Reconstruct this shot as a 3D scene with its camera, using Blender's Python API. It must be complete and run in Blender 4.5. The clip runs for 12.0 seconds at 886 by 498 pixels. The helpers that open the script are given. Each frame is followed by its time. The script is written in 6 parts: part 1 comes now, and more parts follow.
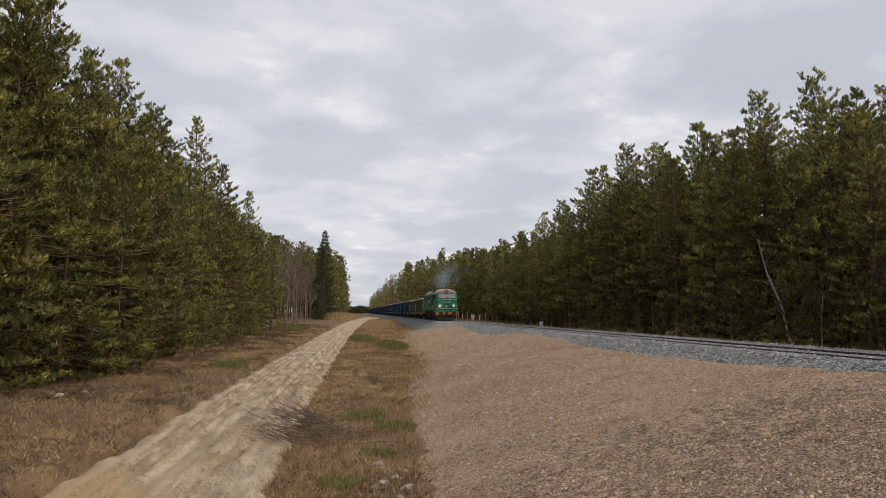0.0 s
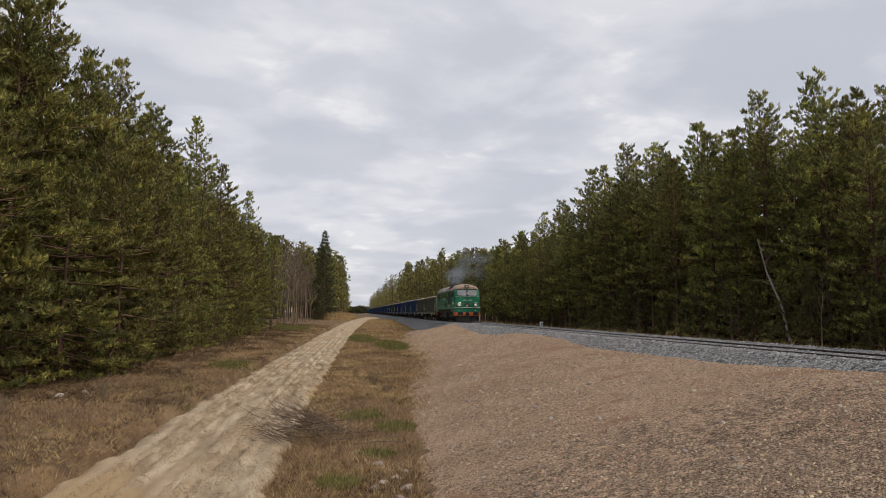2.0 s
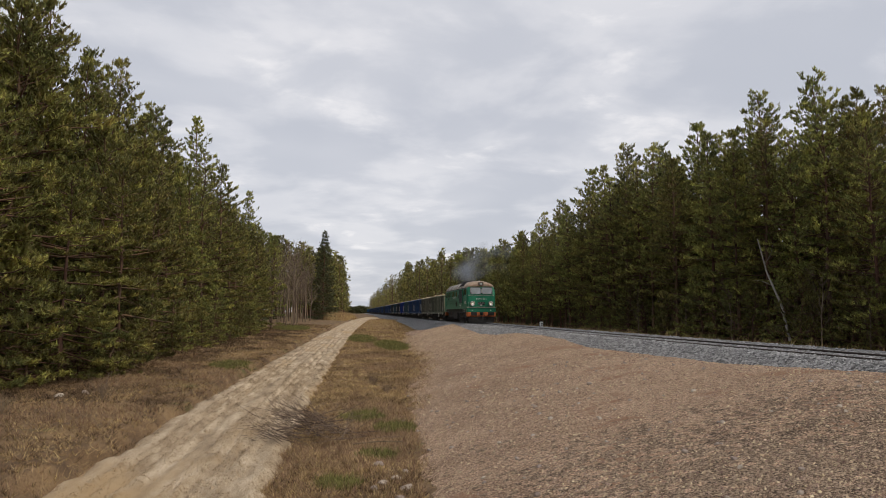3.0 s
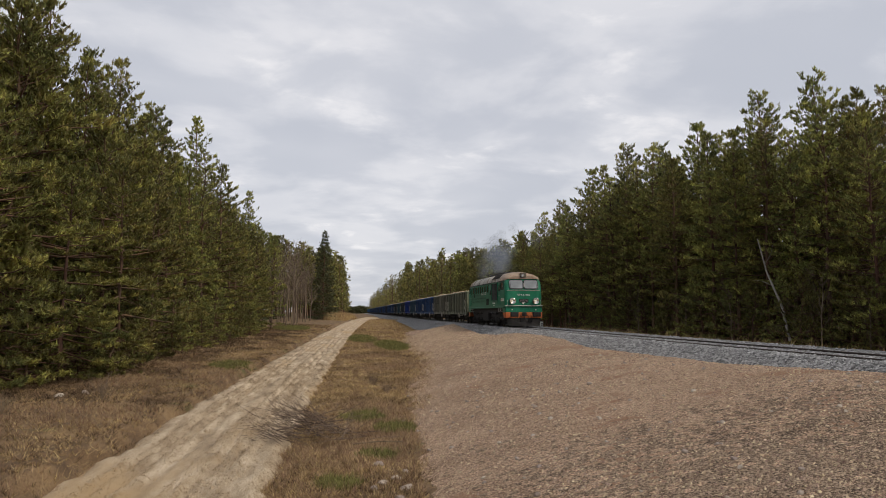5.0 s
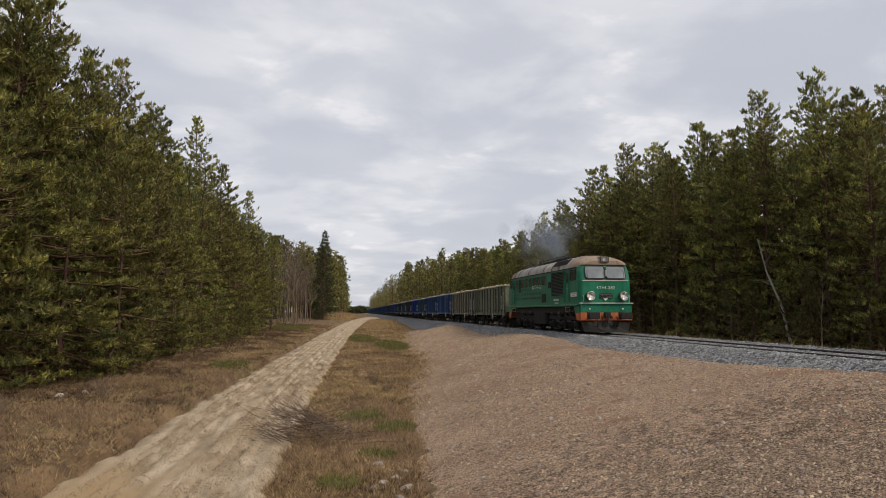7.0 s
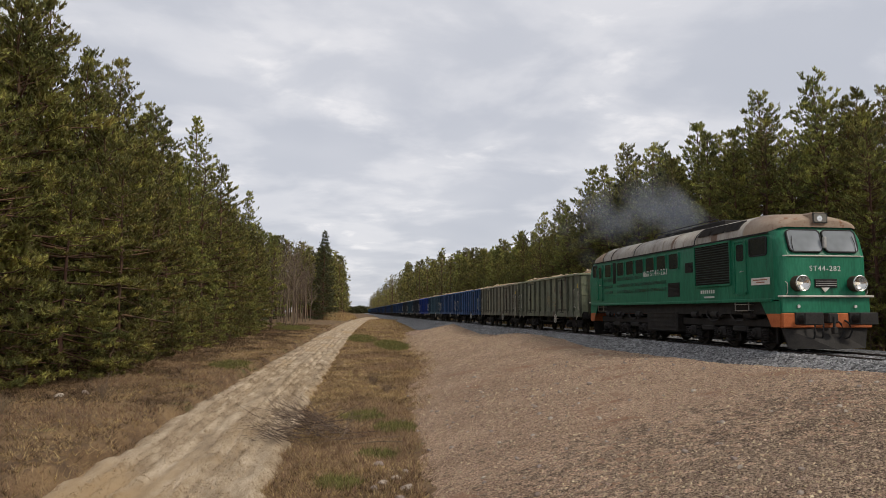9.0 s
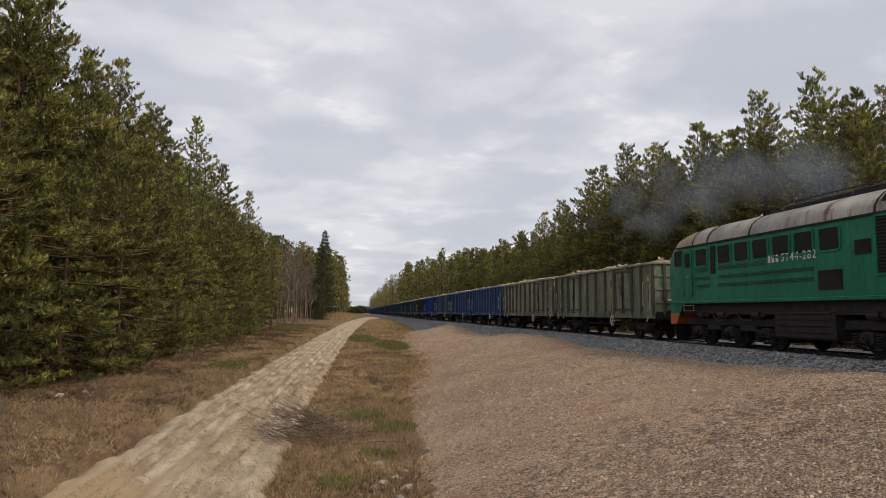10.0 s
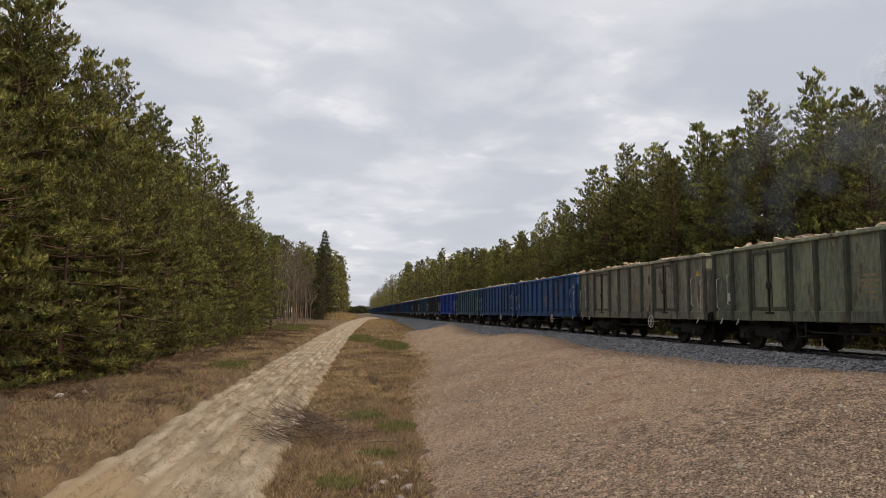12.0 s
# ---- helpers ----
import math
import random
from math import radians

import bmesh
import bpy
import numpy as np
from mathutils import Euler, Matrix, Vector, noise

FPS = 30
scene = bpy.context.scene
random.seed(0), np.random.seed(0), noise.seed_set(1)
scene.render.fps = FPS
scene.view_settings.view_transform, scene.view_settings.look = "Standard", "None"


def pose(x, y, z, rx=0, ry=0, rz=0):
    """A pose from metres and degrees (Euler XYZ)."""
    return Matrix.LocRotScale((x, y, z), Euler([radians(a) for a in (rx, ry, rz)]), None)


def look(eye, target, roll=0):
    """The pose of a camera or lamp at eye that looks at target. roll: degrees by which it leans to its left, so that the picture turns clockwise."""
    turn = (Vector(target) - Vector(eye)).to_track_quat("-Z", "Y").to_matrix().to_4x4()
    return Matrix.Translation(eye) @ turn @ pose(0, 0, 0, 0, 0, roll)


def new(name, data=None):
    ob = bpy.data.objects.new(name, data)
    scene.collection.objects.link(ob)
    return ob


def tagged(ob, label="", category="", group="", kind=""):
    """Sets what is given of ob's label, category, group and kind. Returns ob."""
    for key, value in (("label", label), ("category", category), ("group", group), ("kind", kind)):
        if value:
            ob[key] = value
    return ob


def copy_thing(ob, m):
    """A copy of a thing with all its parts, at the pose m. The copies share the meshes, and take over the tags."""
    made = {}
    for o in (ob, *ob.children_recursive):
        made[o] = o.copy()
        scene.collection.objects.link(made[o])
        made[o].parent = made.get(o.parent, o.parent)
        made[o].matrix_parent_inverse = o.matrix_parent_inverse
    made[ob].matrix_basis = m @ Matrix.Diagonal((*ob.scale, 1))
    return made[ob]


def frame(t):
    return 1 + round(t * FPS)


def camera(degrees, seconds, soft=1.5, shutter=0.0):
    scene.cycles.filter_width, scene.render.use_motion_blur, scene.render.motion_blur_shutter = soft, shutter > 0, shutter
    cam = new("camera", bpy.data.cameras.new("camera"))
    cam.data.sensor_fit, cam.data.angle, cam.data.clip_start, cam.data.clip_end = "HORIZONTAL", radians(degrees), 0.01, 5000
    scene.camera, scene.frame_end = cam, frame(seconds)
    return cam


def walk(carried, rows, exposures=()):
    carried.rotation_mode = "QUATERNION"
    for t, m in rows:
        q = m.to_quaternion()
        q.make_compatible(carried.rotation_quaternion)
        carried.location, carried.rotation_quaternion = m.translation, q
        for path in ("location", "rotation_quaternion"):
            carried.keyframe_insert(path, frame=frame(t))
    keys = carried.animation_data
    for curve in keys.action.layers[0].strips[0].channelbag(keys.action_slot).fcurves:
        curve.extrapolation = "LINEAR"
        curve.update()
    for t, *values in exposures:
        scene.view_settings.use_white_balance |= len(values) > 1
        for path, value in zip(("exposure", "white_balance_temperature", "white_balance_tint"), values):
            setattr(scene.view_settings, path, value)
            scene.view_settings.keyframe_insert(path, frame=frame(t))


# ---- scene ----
EYE = 3.0            # height of the camera over the dirt road
RAIL = 1.8           # top of the rails
cam = camera(62.35, 12.0, soft=0.6)
CAM_POSE = pose(0, 0, EYE, 90 + 4.9, 0, -9.0)
walk(cam, [(0.0, CAM_POSE), (12.0, CAM_POSE)])
scene.cycles.transparent_max_bounces = 120


# ---- light ----
def build_world():
    world = bpy.data.worlds.new("overcast_sky")
    scene.world = world
    world.use_nodes = True
    nt = world.node_tree
    nt.nodes.clear()
    n, l = nt.nodes.new, nt.links.new
    out, bg = n("ShaderNodeOutputWorld"), n("ShaderNodeBackground")
    sky = n("ShaderNodeTexSky")
    sky.sky_type, sky.sun_disc = "NISHITA", False
    sky.sun_elevation, sky.sun_rotation = radians(42), radians(125)
    dim = n("ShaderNodeVectorMath")
    dim.operation = "SCALE"
    dim.inputs["Scale"].default_value = 0.10
    l(sky.outputs[0], dim.inputs[0])
    co, sep = n("ShaderNodeTexCoord"), n("ShaderNodeSeparateXYZ")
    l(co.outputs["Generated"], sep.inputs[0])

    def math(op, a, b):
        m = n("ShaderNodeMath")
        m.operation = op
        for i, v in enumerate((a, b)):
            if isinstance(v, (int, float)):
                m.inputs[i].default_value = v
            else:
                l(v, m.inputs[i])
        return m.outputs[0]
    zc = math("ADD", math("MAXIMUM", sep.outputs[2], 0.0), 0.16)
    comb = n("ShaderNodeCombineXYZ")
    l(math("DIVIDE", sep.outputs[0], zc), comb.inputs[0])
    l(math("DIVIDE", sep.outputs[1], zc), comb.inputs[1])

    def cloud(scale, detail, rough, low, high, warp=0.0):
        t, r = n("ShaderNodeTexNoise"), n("ShaderNodeMapRange")
        t.inputs["Scale"].default_value, t.inputs["Detail"].default_value = scale, detail
        t.inputs["Roughness"].default_value, t.inputs["Distortion"].default_value = rough, warp
        l(comb.outputs[0], t.inputs["Vector"])
        r.interpolation_type = "SMOOTHSTEP"
        r.inputs[1].default_value, r.inputs[2].default_value = low, high
        l(t.outputs[0], r.inputs[0])
        return r.outputs[0]
    # a grey-blue deck, paler billows in it, and small bright edges
    deck, billow, bright = cloud(0.9, 3.0, 0.5, 0.32, 0.68), cloud(2.1, 6.0, 0.52, 0.40, 0.62, 0.25), cloud(3.4, 7.0, 0.55, 0.53, 0.66, 0.3)
    both = math("ADD", math("ADD", math("MULTIPLY", deck, 0.30), math("MULTIPLY", billow, 0.42)), math("MULTIPLY", math("MULTIPLY", bright, billow), 0.28))
    ramp = n("ShaderNodeValToRGB")
    e = ramp.color_ramp.elements
    e[0].position, e[0].color = 0.0, (0.56, 0.58, 0.645, 1)
    e[1].position, e[1].color = 1.0, (0.98, 0.955, 0.96, 1)
    m = ramp.color_ramp.elements.new(0.45)
    m.color = (0.71, 0.716, 0.762, 1)
    l(both, ramp.inputs[0])
    mix = n("ShaderNodeMix")
    mix.data_type = "RGBA"
    mix.inputs[0].default_value = 0.93
    l(dim.outputs[0], mix.inputs[6])
    l(ramp.outputs[0], mix.inputs[7])
    l(mix.outputs[2], bg.inputs[0])
    bg.inputs[1].default_value = 1.0
    l(bg.outputs[0], out.inputs[0])


build_world()
sun = new("sun", bpy.data.lights.new("sun", "SUN"))
sun.data.energy, sun.data.angle, sun.data.color = 2.1, radians(11), (1.0, 0.91, 0.78)
sun.matrix_world = look((37, -36, 45), (0, 0, 0))
scene.view_settings.exposure = 0.0


# ---- materials ----
def material(name, colors, rough=0.8, metal=0.0, scale=3.0, fine=30.0, bump=0.3, depth=0.02, vary=0.0, tint=False, island=0.0,
             spots=None, stretch=None, leaf=0.0, cells=0.0):
    """A node material: two scales of noise over two or three colours, fine relief; vary: random lightness by object;
    tint: the object's own colour; island: random lightness by island; spots: (colour, threshold) of stains."""
    m = bpy.data.materials.new(name)
    m.use_nodes = True
    nt = m.node_tree
    n, l = nt.nodes.new, nt.links.new
    b = nt.nodes["Principled BSDF"]
    b.inputs["Roughness"].default_value, b.inputs["Metallic"].default_value = rough, metal
    b.inputs["Specular IOR Level"].default_value = 0.3
    co = n("ShaderNodeTexCoord").outputs["Object"]
    if stretch:
        mp = n("ShaderNodeMapping")
        mp.inputs["Scale"].default_value = stretch
        l(co, mp.inputs[0])
        co = mp.outputs[0]

    def tex(s, d=4.0):
        t = n("ShaderNodeTexNoise")
        t.inputs["Scale"].default_value, t.inputs["Detail"].default_value = s, d
        t.inputs["Roughness"].default_value = 0.62
        l(co, t.inputs["Vector"])
        return t.outputs[0]

    def calc(op, a, v):
        q = n("ShaderNodeMath")
        q.operation = op
        l(a, q.inputs[0])
        if isinstance(v, (int, float)):
            q.inputs[1].default_value = v
        else:
            l(v, q.inputs[1])
        return q.outputs[0]
    coarse, small = tex(scale), tex(fine, 3.0)
    both = calc("ADD", calc("MULTIPLY", coarse, 0.6), calc("MULTIPLY", small, 0.4))
    if cells:
        vor, vor2 = n("ShaderNodeTexVoronoi"), n("ShaderNodeTexVoronoi")
        for t, s in ((vor, cells), (vor2, cells * 2.3)):
            t.inputs["Scale"].default_value = s
            l(co, t.inputs["Vector"])
        shade = calc("ADD", calc("MULTIPLY", vor.outputs["Color"], 0.36), calc("MULTIPLY", vor2.outputs["Color"], 0.26))
        both = calc("ADD", calc("MULTIPLY", both, 0.38), shade)
        relief = calc("ADD", calc("MULTIPLY", vor.outputs["Distance"], -1.0), calc("MULTIPLY", vor2.outputs["Distance"], -0.5))
    ramp = n("ShaderNodeValToRGB")
    el = ramp.color_ramp.elements
    el[0].position, el[1].position = 0.36, 0.64
    el[0].color, el[1].color = (*colors[0], 1), (*colors[-1], 1)
    if len(colors) == 3:
        el.new(0.5).color = (*colors[1], 1)
    l(both, ramp.inputs[0])
    col = ramp.outputs[0]

    def blend(kind, fac, a, v):
        x = n("ShaderNodeMix")
        x.data_type, x.blend_type = "RGBA", kind
        if isinstance(fac, (int, float)):
            x.inputs[0].default_value = fac
        else:
            l(fac, x.inputs[0])
        l(a, x.inputs[6])
        if isinstance(v, tuple):
            x.inputs[7].default_value = (*v, 1)
        else:
            l(v, x.inputs[7])
        return x.outputs[2]
    if tint:
        col = blend("MULTIPLY", 1.0, col, n("ShaderNodeObjectInfo").outputs["Color"])
    if spots:
        sp = tex(spots[2] if len(spots) > 2 else scale * 0.6, 6.0)
        r = n("ShaderNodeMapRange")
        r.inputs[1].default_value, r.inputs[2].default_value = spots[1], spots[1] + 0.08
        l(sp, r.inputs[0])
        col = blend("MIX", r.outputs[0], col, spots[0])
    for amount, source in ((vary, "object"), (island, "island")):
        if amount:
            rnd = n("ShaderNodeObjectInfo").outputs["Random"] if source == "object" else n("ShaderNodeNewGeometry").outputs["Random Per Island"]
            h = n("ShaderNodeHueSaturation")
            v = n("ShaderNodeMapRange")
            v.inputs[3].default_value, v.inputs[4].default_value = 1 - amount, 1 + amount
            l(rnd, v.inputs[0])
            l(v.outputs[0], h.inputs["Value"])
            w = n("ShaderNodeMapRange")
            w.inputs[3].default_value, w.inputs[4].default_value = 0.5 - amount * 0.06, 0.5 + amount * 0.06
            l(rnd, w.inputs[0])
            l(w.outputs[0], h.inputs["Hue"])
            l(col, h.inputs["Color"])
            col = h.outputs[0]
    l(col, b.inputs["Base Color"])
    if leaf:
        thin, both_ways = n("ShaderNodeBsdfTranslucent"), n("ShaderNodeMixShader")
        l(col, thin.inputs[0])
        both_ways.inputs[0].default_value = leaf
        l(b.outputs[0], both_ways.inputs[1])
        l(thin.outputs[0], both_ways.inputs[2])
        l(both_ways.outputs[0], nt.nodes["Material Output"].inputs[0])
    if bump:
        bp = n("ShaderNodeBump")
        bp.inputs["Strength"].default_value, bp.inputs["Distance"].default_value = bump, depth
        l(relief if cells else both, bp.inputs["Height"])
        l(bp.outputs[0], b.inputs["Normal"])
    return m


def glass(name, color, rough=0.05):
    m = bpy.data.materials.new(name)
    m.use_nodes = True
    b = m.node_tree.nodes["Principled BSDF"]
    b.inputs["Base Color"].default_value = (*color, 1)
    b.inputs["Roughness"].default_value = rough
    b.inputs["IOR"].default_value = 1.5
    return m


M = {
    "sand": material("road_sand", [(0.20, 0.142, 0.088), (0.40, 0.305, 0.20), (0.62, 0.505, 0.365)], 0.95, scale=1.2, fine=38, bump=1.0, depth=0.10, stretch=(1.8, 0.40, 1.0), spots=((0.42, 0.30, 0.172), 0.52, 0.16)),
    "soil": material("dry_turf", [(0.075, 0.046, 0.025), (0.155, 0.097, 0.05), (0.26, 0.172, 0.088)], 0.95, scale=0.9, fine=22, bump=0.9, depth=0.09,
                     spots=((0.09, 0.10, 0.03), 0.60, 0.35)),
    "gravel": material("tan_gravel", [(0.15, 0.090, 0.056), (0.46, 0.300, 0.195), (0.80, 0.58, 0.41)], 0.95, scale=0.35, fine=34, bump=1.0, depth=0.07, cells=36, spots=((0.37, 0.215, 0.135), 0.56, 0.5)),
    "damp_gravel": material("brown_damp_gravel", [(0.07, 0.046, 0.030), (0.25, 0.168, 0.110), (0.54, 0.40, 0.28)], 0.95, scale=0.35, fine=34, bump=1.0, depth=0.07, cells=36),
    "pebble": material("tan_pebbles", [(0.27, 0.182, 0.122), (0.37, 0.265, 0.183), (0.48, 0.362, 0.265)], 0.9, scale=2, fine=40, bump=0.3, island=0.5),
    "stone": material("field_stone", [(0.24, 0.19, 0.155), (0.38, 0.32, 0.27)], 0.9, scale=6, fine=60, bump=0.4, vary=0.3),
    "ballast": material("grey_ballast", [(0.05, 0.05, 0.05), (0.19, 0.188, 0.187), (0.42, 0.415, 0.41)], 0.9, scale=3, fine=18, bump=1.0, depth=0.08, cells=13),
    "ballast_stone": material("crushed_stone", [(0.20, 0.198, 0.197), (0.37, 0.366, 0.363)], 0.9, scale=3, fine=30, bump=0.2, island=0.6),
    "rail": material("rail_steel", [(0.045, 0.035, 0.03), (0.09, 0.07, 0.06)], 0.55, 0.6, scale=2, fine=30, bump=0.1),
    "sleeper": material("concrete_sleeper", [(0.2, 0.19, 0.175), (0.32, 0.31, 0.29)], 0.9, scale=3, fine=40, bump=0.3, vary=0.2),
    "needle": material("pine_needles", [(0.066, 0.073, 0.026), (0.174, 0.166, 0.048), (0.43, 0.375, 0.098)], 0.7, scale=0.5, fine=3, bump=0.0, vary=0.25, island=0.5, leaf=0.30),
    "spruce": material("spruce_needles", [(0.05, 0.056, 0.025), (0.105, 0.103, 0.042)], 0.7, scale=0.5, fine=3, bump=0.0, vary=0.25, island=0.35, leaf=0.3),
    "bark": material("pine_bark", [(0.055, 0.038, 0.028), (0.17, 0.092, 0.055)], 0.95, scale=1.2, fine=12, bump=0.9, depth=0.03, vary=0.3, stretch=(1, 1, 0.3)),
    "twig": material("dead_twigs", [(0.10, 0.072, 0.050), (0.23, 0.175, 0.125)], 0.95, scale=1.5, fine=12, bump=0.2, vary=0.25),
    "pale_bark": material("pale_bark", [(0.2, 0.18, 0.15), (0.36, 0.33, 0.29)], 0.9, scale=2, fine=12, bump=0.4, vary=0.2),
    "straw": material("dry_grass", [(0.21, 0.135, 0.062), (0.36, 0.24, 0.115), (0.52, 0.375, 0.20)], 0.9, scale=0.4, fine=3, bump=0.0, island=0.4),
    # brown grass and litter, with the pines' shade painted into the colour
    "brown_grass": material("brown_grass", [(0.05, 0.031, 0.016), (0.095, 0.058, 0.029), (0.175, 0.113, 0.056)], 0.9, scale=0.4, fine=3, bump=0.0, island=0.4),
    "heather": material("brown_heather", [(0.16, 0.10, 0.058), (0.37, 0.245, 0.142)], 0.95, scale=0.5, fine=3, bump=0.0, island=0.4),
    "moss": material("green_moss", [(0.06, 0.075, 0.018), (0.13, 0.14, 0.035)], 0.95, scale=1.5, fine=14, bump=0.8, depth=0.05),
    "green_grass": material("green_grass", [(0.10, 0.10, 0.03), (0.20, 0.18, 0.06)], 0.9, scale=0.6, fine=3, bump=0.0, island=0.4),
}


# ---- helpers for meshes ----
def mesh_of(name, verts, faces, mat, smooth=False):
    me = bpy.data.meshes.new(name)
    me.from_pydata(verts, [], faces)
    me.materials.append(mat)
    if smooth:
        me.shade_smooth()
    me.update()
    return me


def part(name, bm, mat, parent=None, label=""):
    """One mesh object out of a bmesh (or a ready mesh), under a thing or a part."""
    if isinstance(bm, bpy.types.Mesh):
        me = bm
    else:
        me = bpy.data.meshes.new(name)
        bm.to_mesh(me)
        bm.free()
        me.materials.append(mat)
    ob = new(name, me)
    if parent:
        ob.parent = parent
    if label:
        ob["label"] = label
    return ob


def empty(name):
    return new(name)


def box(bm, x0, x1, y0, y1, z0, z1, bevel=0.0, m=None):
    r = bmesh.ops.create_cube(bm, size=1.0)
    vs = r["verts"]
    t = Matrix.Translation(((x0 + x1) / 2, (y0 + y1) / 2, (z0 + z1) / 2)) @ Matrix.Diagonal((abs(x1 - x0), abs(y1 - y0), abs(z1 - z0), 1))
    bmesh.ops.transform(bm, matrix=(m or Matrix()) @ t, verts=vs)
    if bevel:
        es = list({e for v in vs for e in v.link_edges})
        bmesh.ops.bevel(bm, geom=es, offset=bevel, segments=1, affect="EDGES")
    return bm


def cyl(bm, a, b, r, r2=None, n=12, caps=True):
    a, b = Vector(a), Vector(b)
    d = b - a
    m = Matrix.Translation((a + b) / 2) @ d.to_track_quat("Z", "Y").to_matrix().to_4x4()
    bmesh.ops.create_cone(bm, cap_ends=caps, segments=n, radius1=r, radius2=r if r2 is None else r2, depth=d.length, matrix=m)
    return bm


def tube(bm, pts, r, n=6):
    """A round bar along a polyline."""
    rings = []
    for i, p in enumerate(pts):
        p = Vector(p)
        d = (Vector(pts[min(i + 1, len(pts) - 1)]) - Vector(pts[max(i - 1, 0)])).normalized()
        q = d.to_track_quat("Z", "Y")
        rr = r[i] if isinstance(r, (list, tuple)) else r
        rings.append([bm.verts.new(p + q @ Vector((rr * math.cos(2 * math.pi * k / n), rr * math.sin(2 * math.pi * k / n), 0))) for k in range(n)])
    for a, b in zip(rings, rings[1:]):
        for k in range(n):
            bm.faces.new((a[k], a[(k + 1) % n], b[(k + 1) % n], b[k]))
    bm.faces.new(rings[0][::-1])
    bm.faces.new(rings[-1])
    return bm


def B():
    return bmesh.new()


# ---- the plan ----
def bend(y):
    """How far the line and all along it turn aside, at y metres ahead."""
    y = max(y, 0.0)
    return 1.41e-4 * (y * y if y < 130 else 130 * (2 * y - 130))


def track_x(y):
    return 14.7 + bend(y)


def track_turn(y):
    return -math.degrees(math.atan(2 * 1.41e-4 * min(max(y, 0.0), 130)))


def sstep(a, b, v):
    v = min(max((v - a) / (b - a), 0.0), 1.0)
    return v * v * (3 - 2 * v)


def fbm(x, y, s, k=0):
    return noise.noise((x * s, y * s, k * 7.3)) + 0.5 * noise.noise((x * s * 2.1, y * s * 2.1, k * 7.3 + 3))


def road_x(y):
    return -3.25 + 0.035 * y + (0.0002 * y * y if y < 160 else 0.0002 * 160 * (2 * y - 160)) if y > 0 else -3.25


def road_z(y):
    return 0.0 + 1.3 * sstep(20, 190, y)


def toe_x(y):
    """Where the gravel bank's foot lies; it draws back between two heaps."""
    return float(np.interp(y, (0, 12, 14.7, 19, 26, 31, 35, 38, 46, 56, 75, 110, 150, 400), (0.6, 1.35, 1.7, 2.05, 2.55, 3.3, 4.2, 4.8, 5.6, 5.7, 7.4, 10.4, 13.2, 44)))


def crest_x(y):
    return 11.0 + bend(y)


def base_z(x, y):
    """The ground without the road's ruts, the gravel and the ballast."""
    rz, rx = road_z(y), road_x(y)
    z = rz + 0.05
    d = rx - x
    z += 0.27 * sstep(1.78, 2.08, d + 0.3 * fbm(x, y, 0.8, 15)) + 0.12 * sstep(2.5, 5, d) + 0.25 * sstep(5, 14, d)
    z += 0.05 * fbm(x, y, 0.35, 1) + 0.05 * fbm(x, y, 1.5, 2) + 0.025 * fbm(x, y, 4.5, 16)
    tx = track_x(y)
    up = sstep(toe_x(y) + 0.2, tx - 3.5, x)
    z += (RAIL - 0.95 - rz) * up
    z -= 0.5 * sstep(tx + 4.5, tx + 8, x)
    z -= 0.16 * sstep(2.2, 1.5, abs(x - rx)) * (1 if y < 220 else 0)
    z -= 0.45 * sstep(0.6, 3.0, x - toe_x(y)) * sstep(tx + 1.5, tx - 2, x) * (1 if y < 150 else 0)
    return z


# ---- ground, road, gravel bank, track ----
def axis(stops):
    """Grid lines: (from, to, step) stretches joined."""
    out = []
    for a, b, s in stops:
        k = max(1, round((b - a) / s))
        out += [a + (b - a) * i / k for i in range(k)]
    return out + [stops[-1][1]]


def sheet(name, us, vs, place, mat, smooth=True):
    """A grid mesh; place(u, v) gives each point."""
    verts = [place(u, v) for v in vs for u in us]
    w = len(us)
    faces = [(j * w + i, j * w + i + 1, (j + 1) * w + i + 1, (j + 1) * w + i) for j in range(len(vs) - 1) for i in range(w - 1)]
    return mesh_of(name, verts, faces, mat, smooth)


def far_z(x, y):
    z = base_z(x, min(y, 400.0))
    return z


def build_ground():
    us = axis([(-1500, -200, 130), (-200, -40, 16), (-40, -14, 1.6), (-14, -8, 0.25), (-8, -2, 0.13), (-2, 9, 0.22), (9, 40, 1.0), (40, 200, 16), (200, 1500, 130)])
    vs = axis([(-60, 4, 4), (4, 40, 0.2), (40, 90, 0.7), (90, 200, 2.5), (200, 500, 12), (500, 2600, 150)])
    shift = lambda v: bend(min(v, 500))
    me = sheet("ground", us, vs, lambda u, v: (u + shift(v), v, far_z(u + shift(v), v)), M["soil"])
    tagged(new("ground", me), "dry brown turf with bare soil and moss between the woods", "ground", kind="structure")


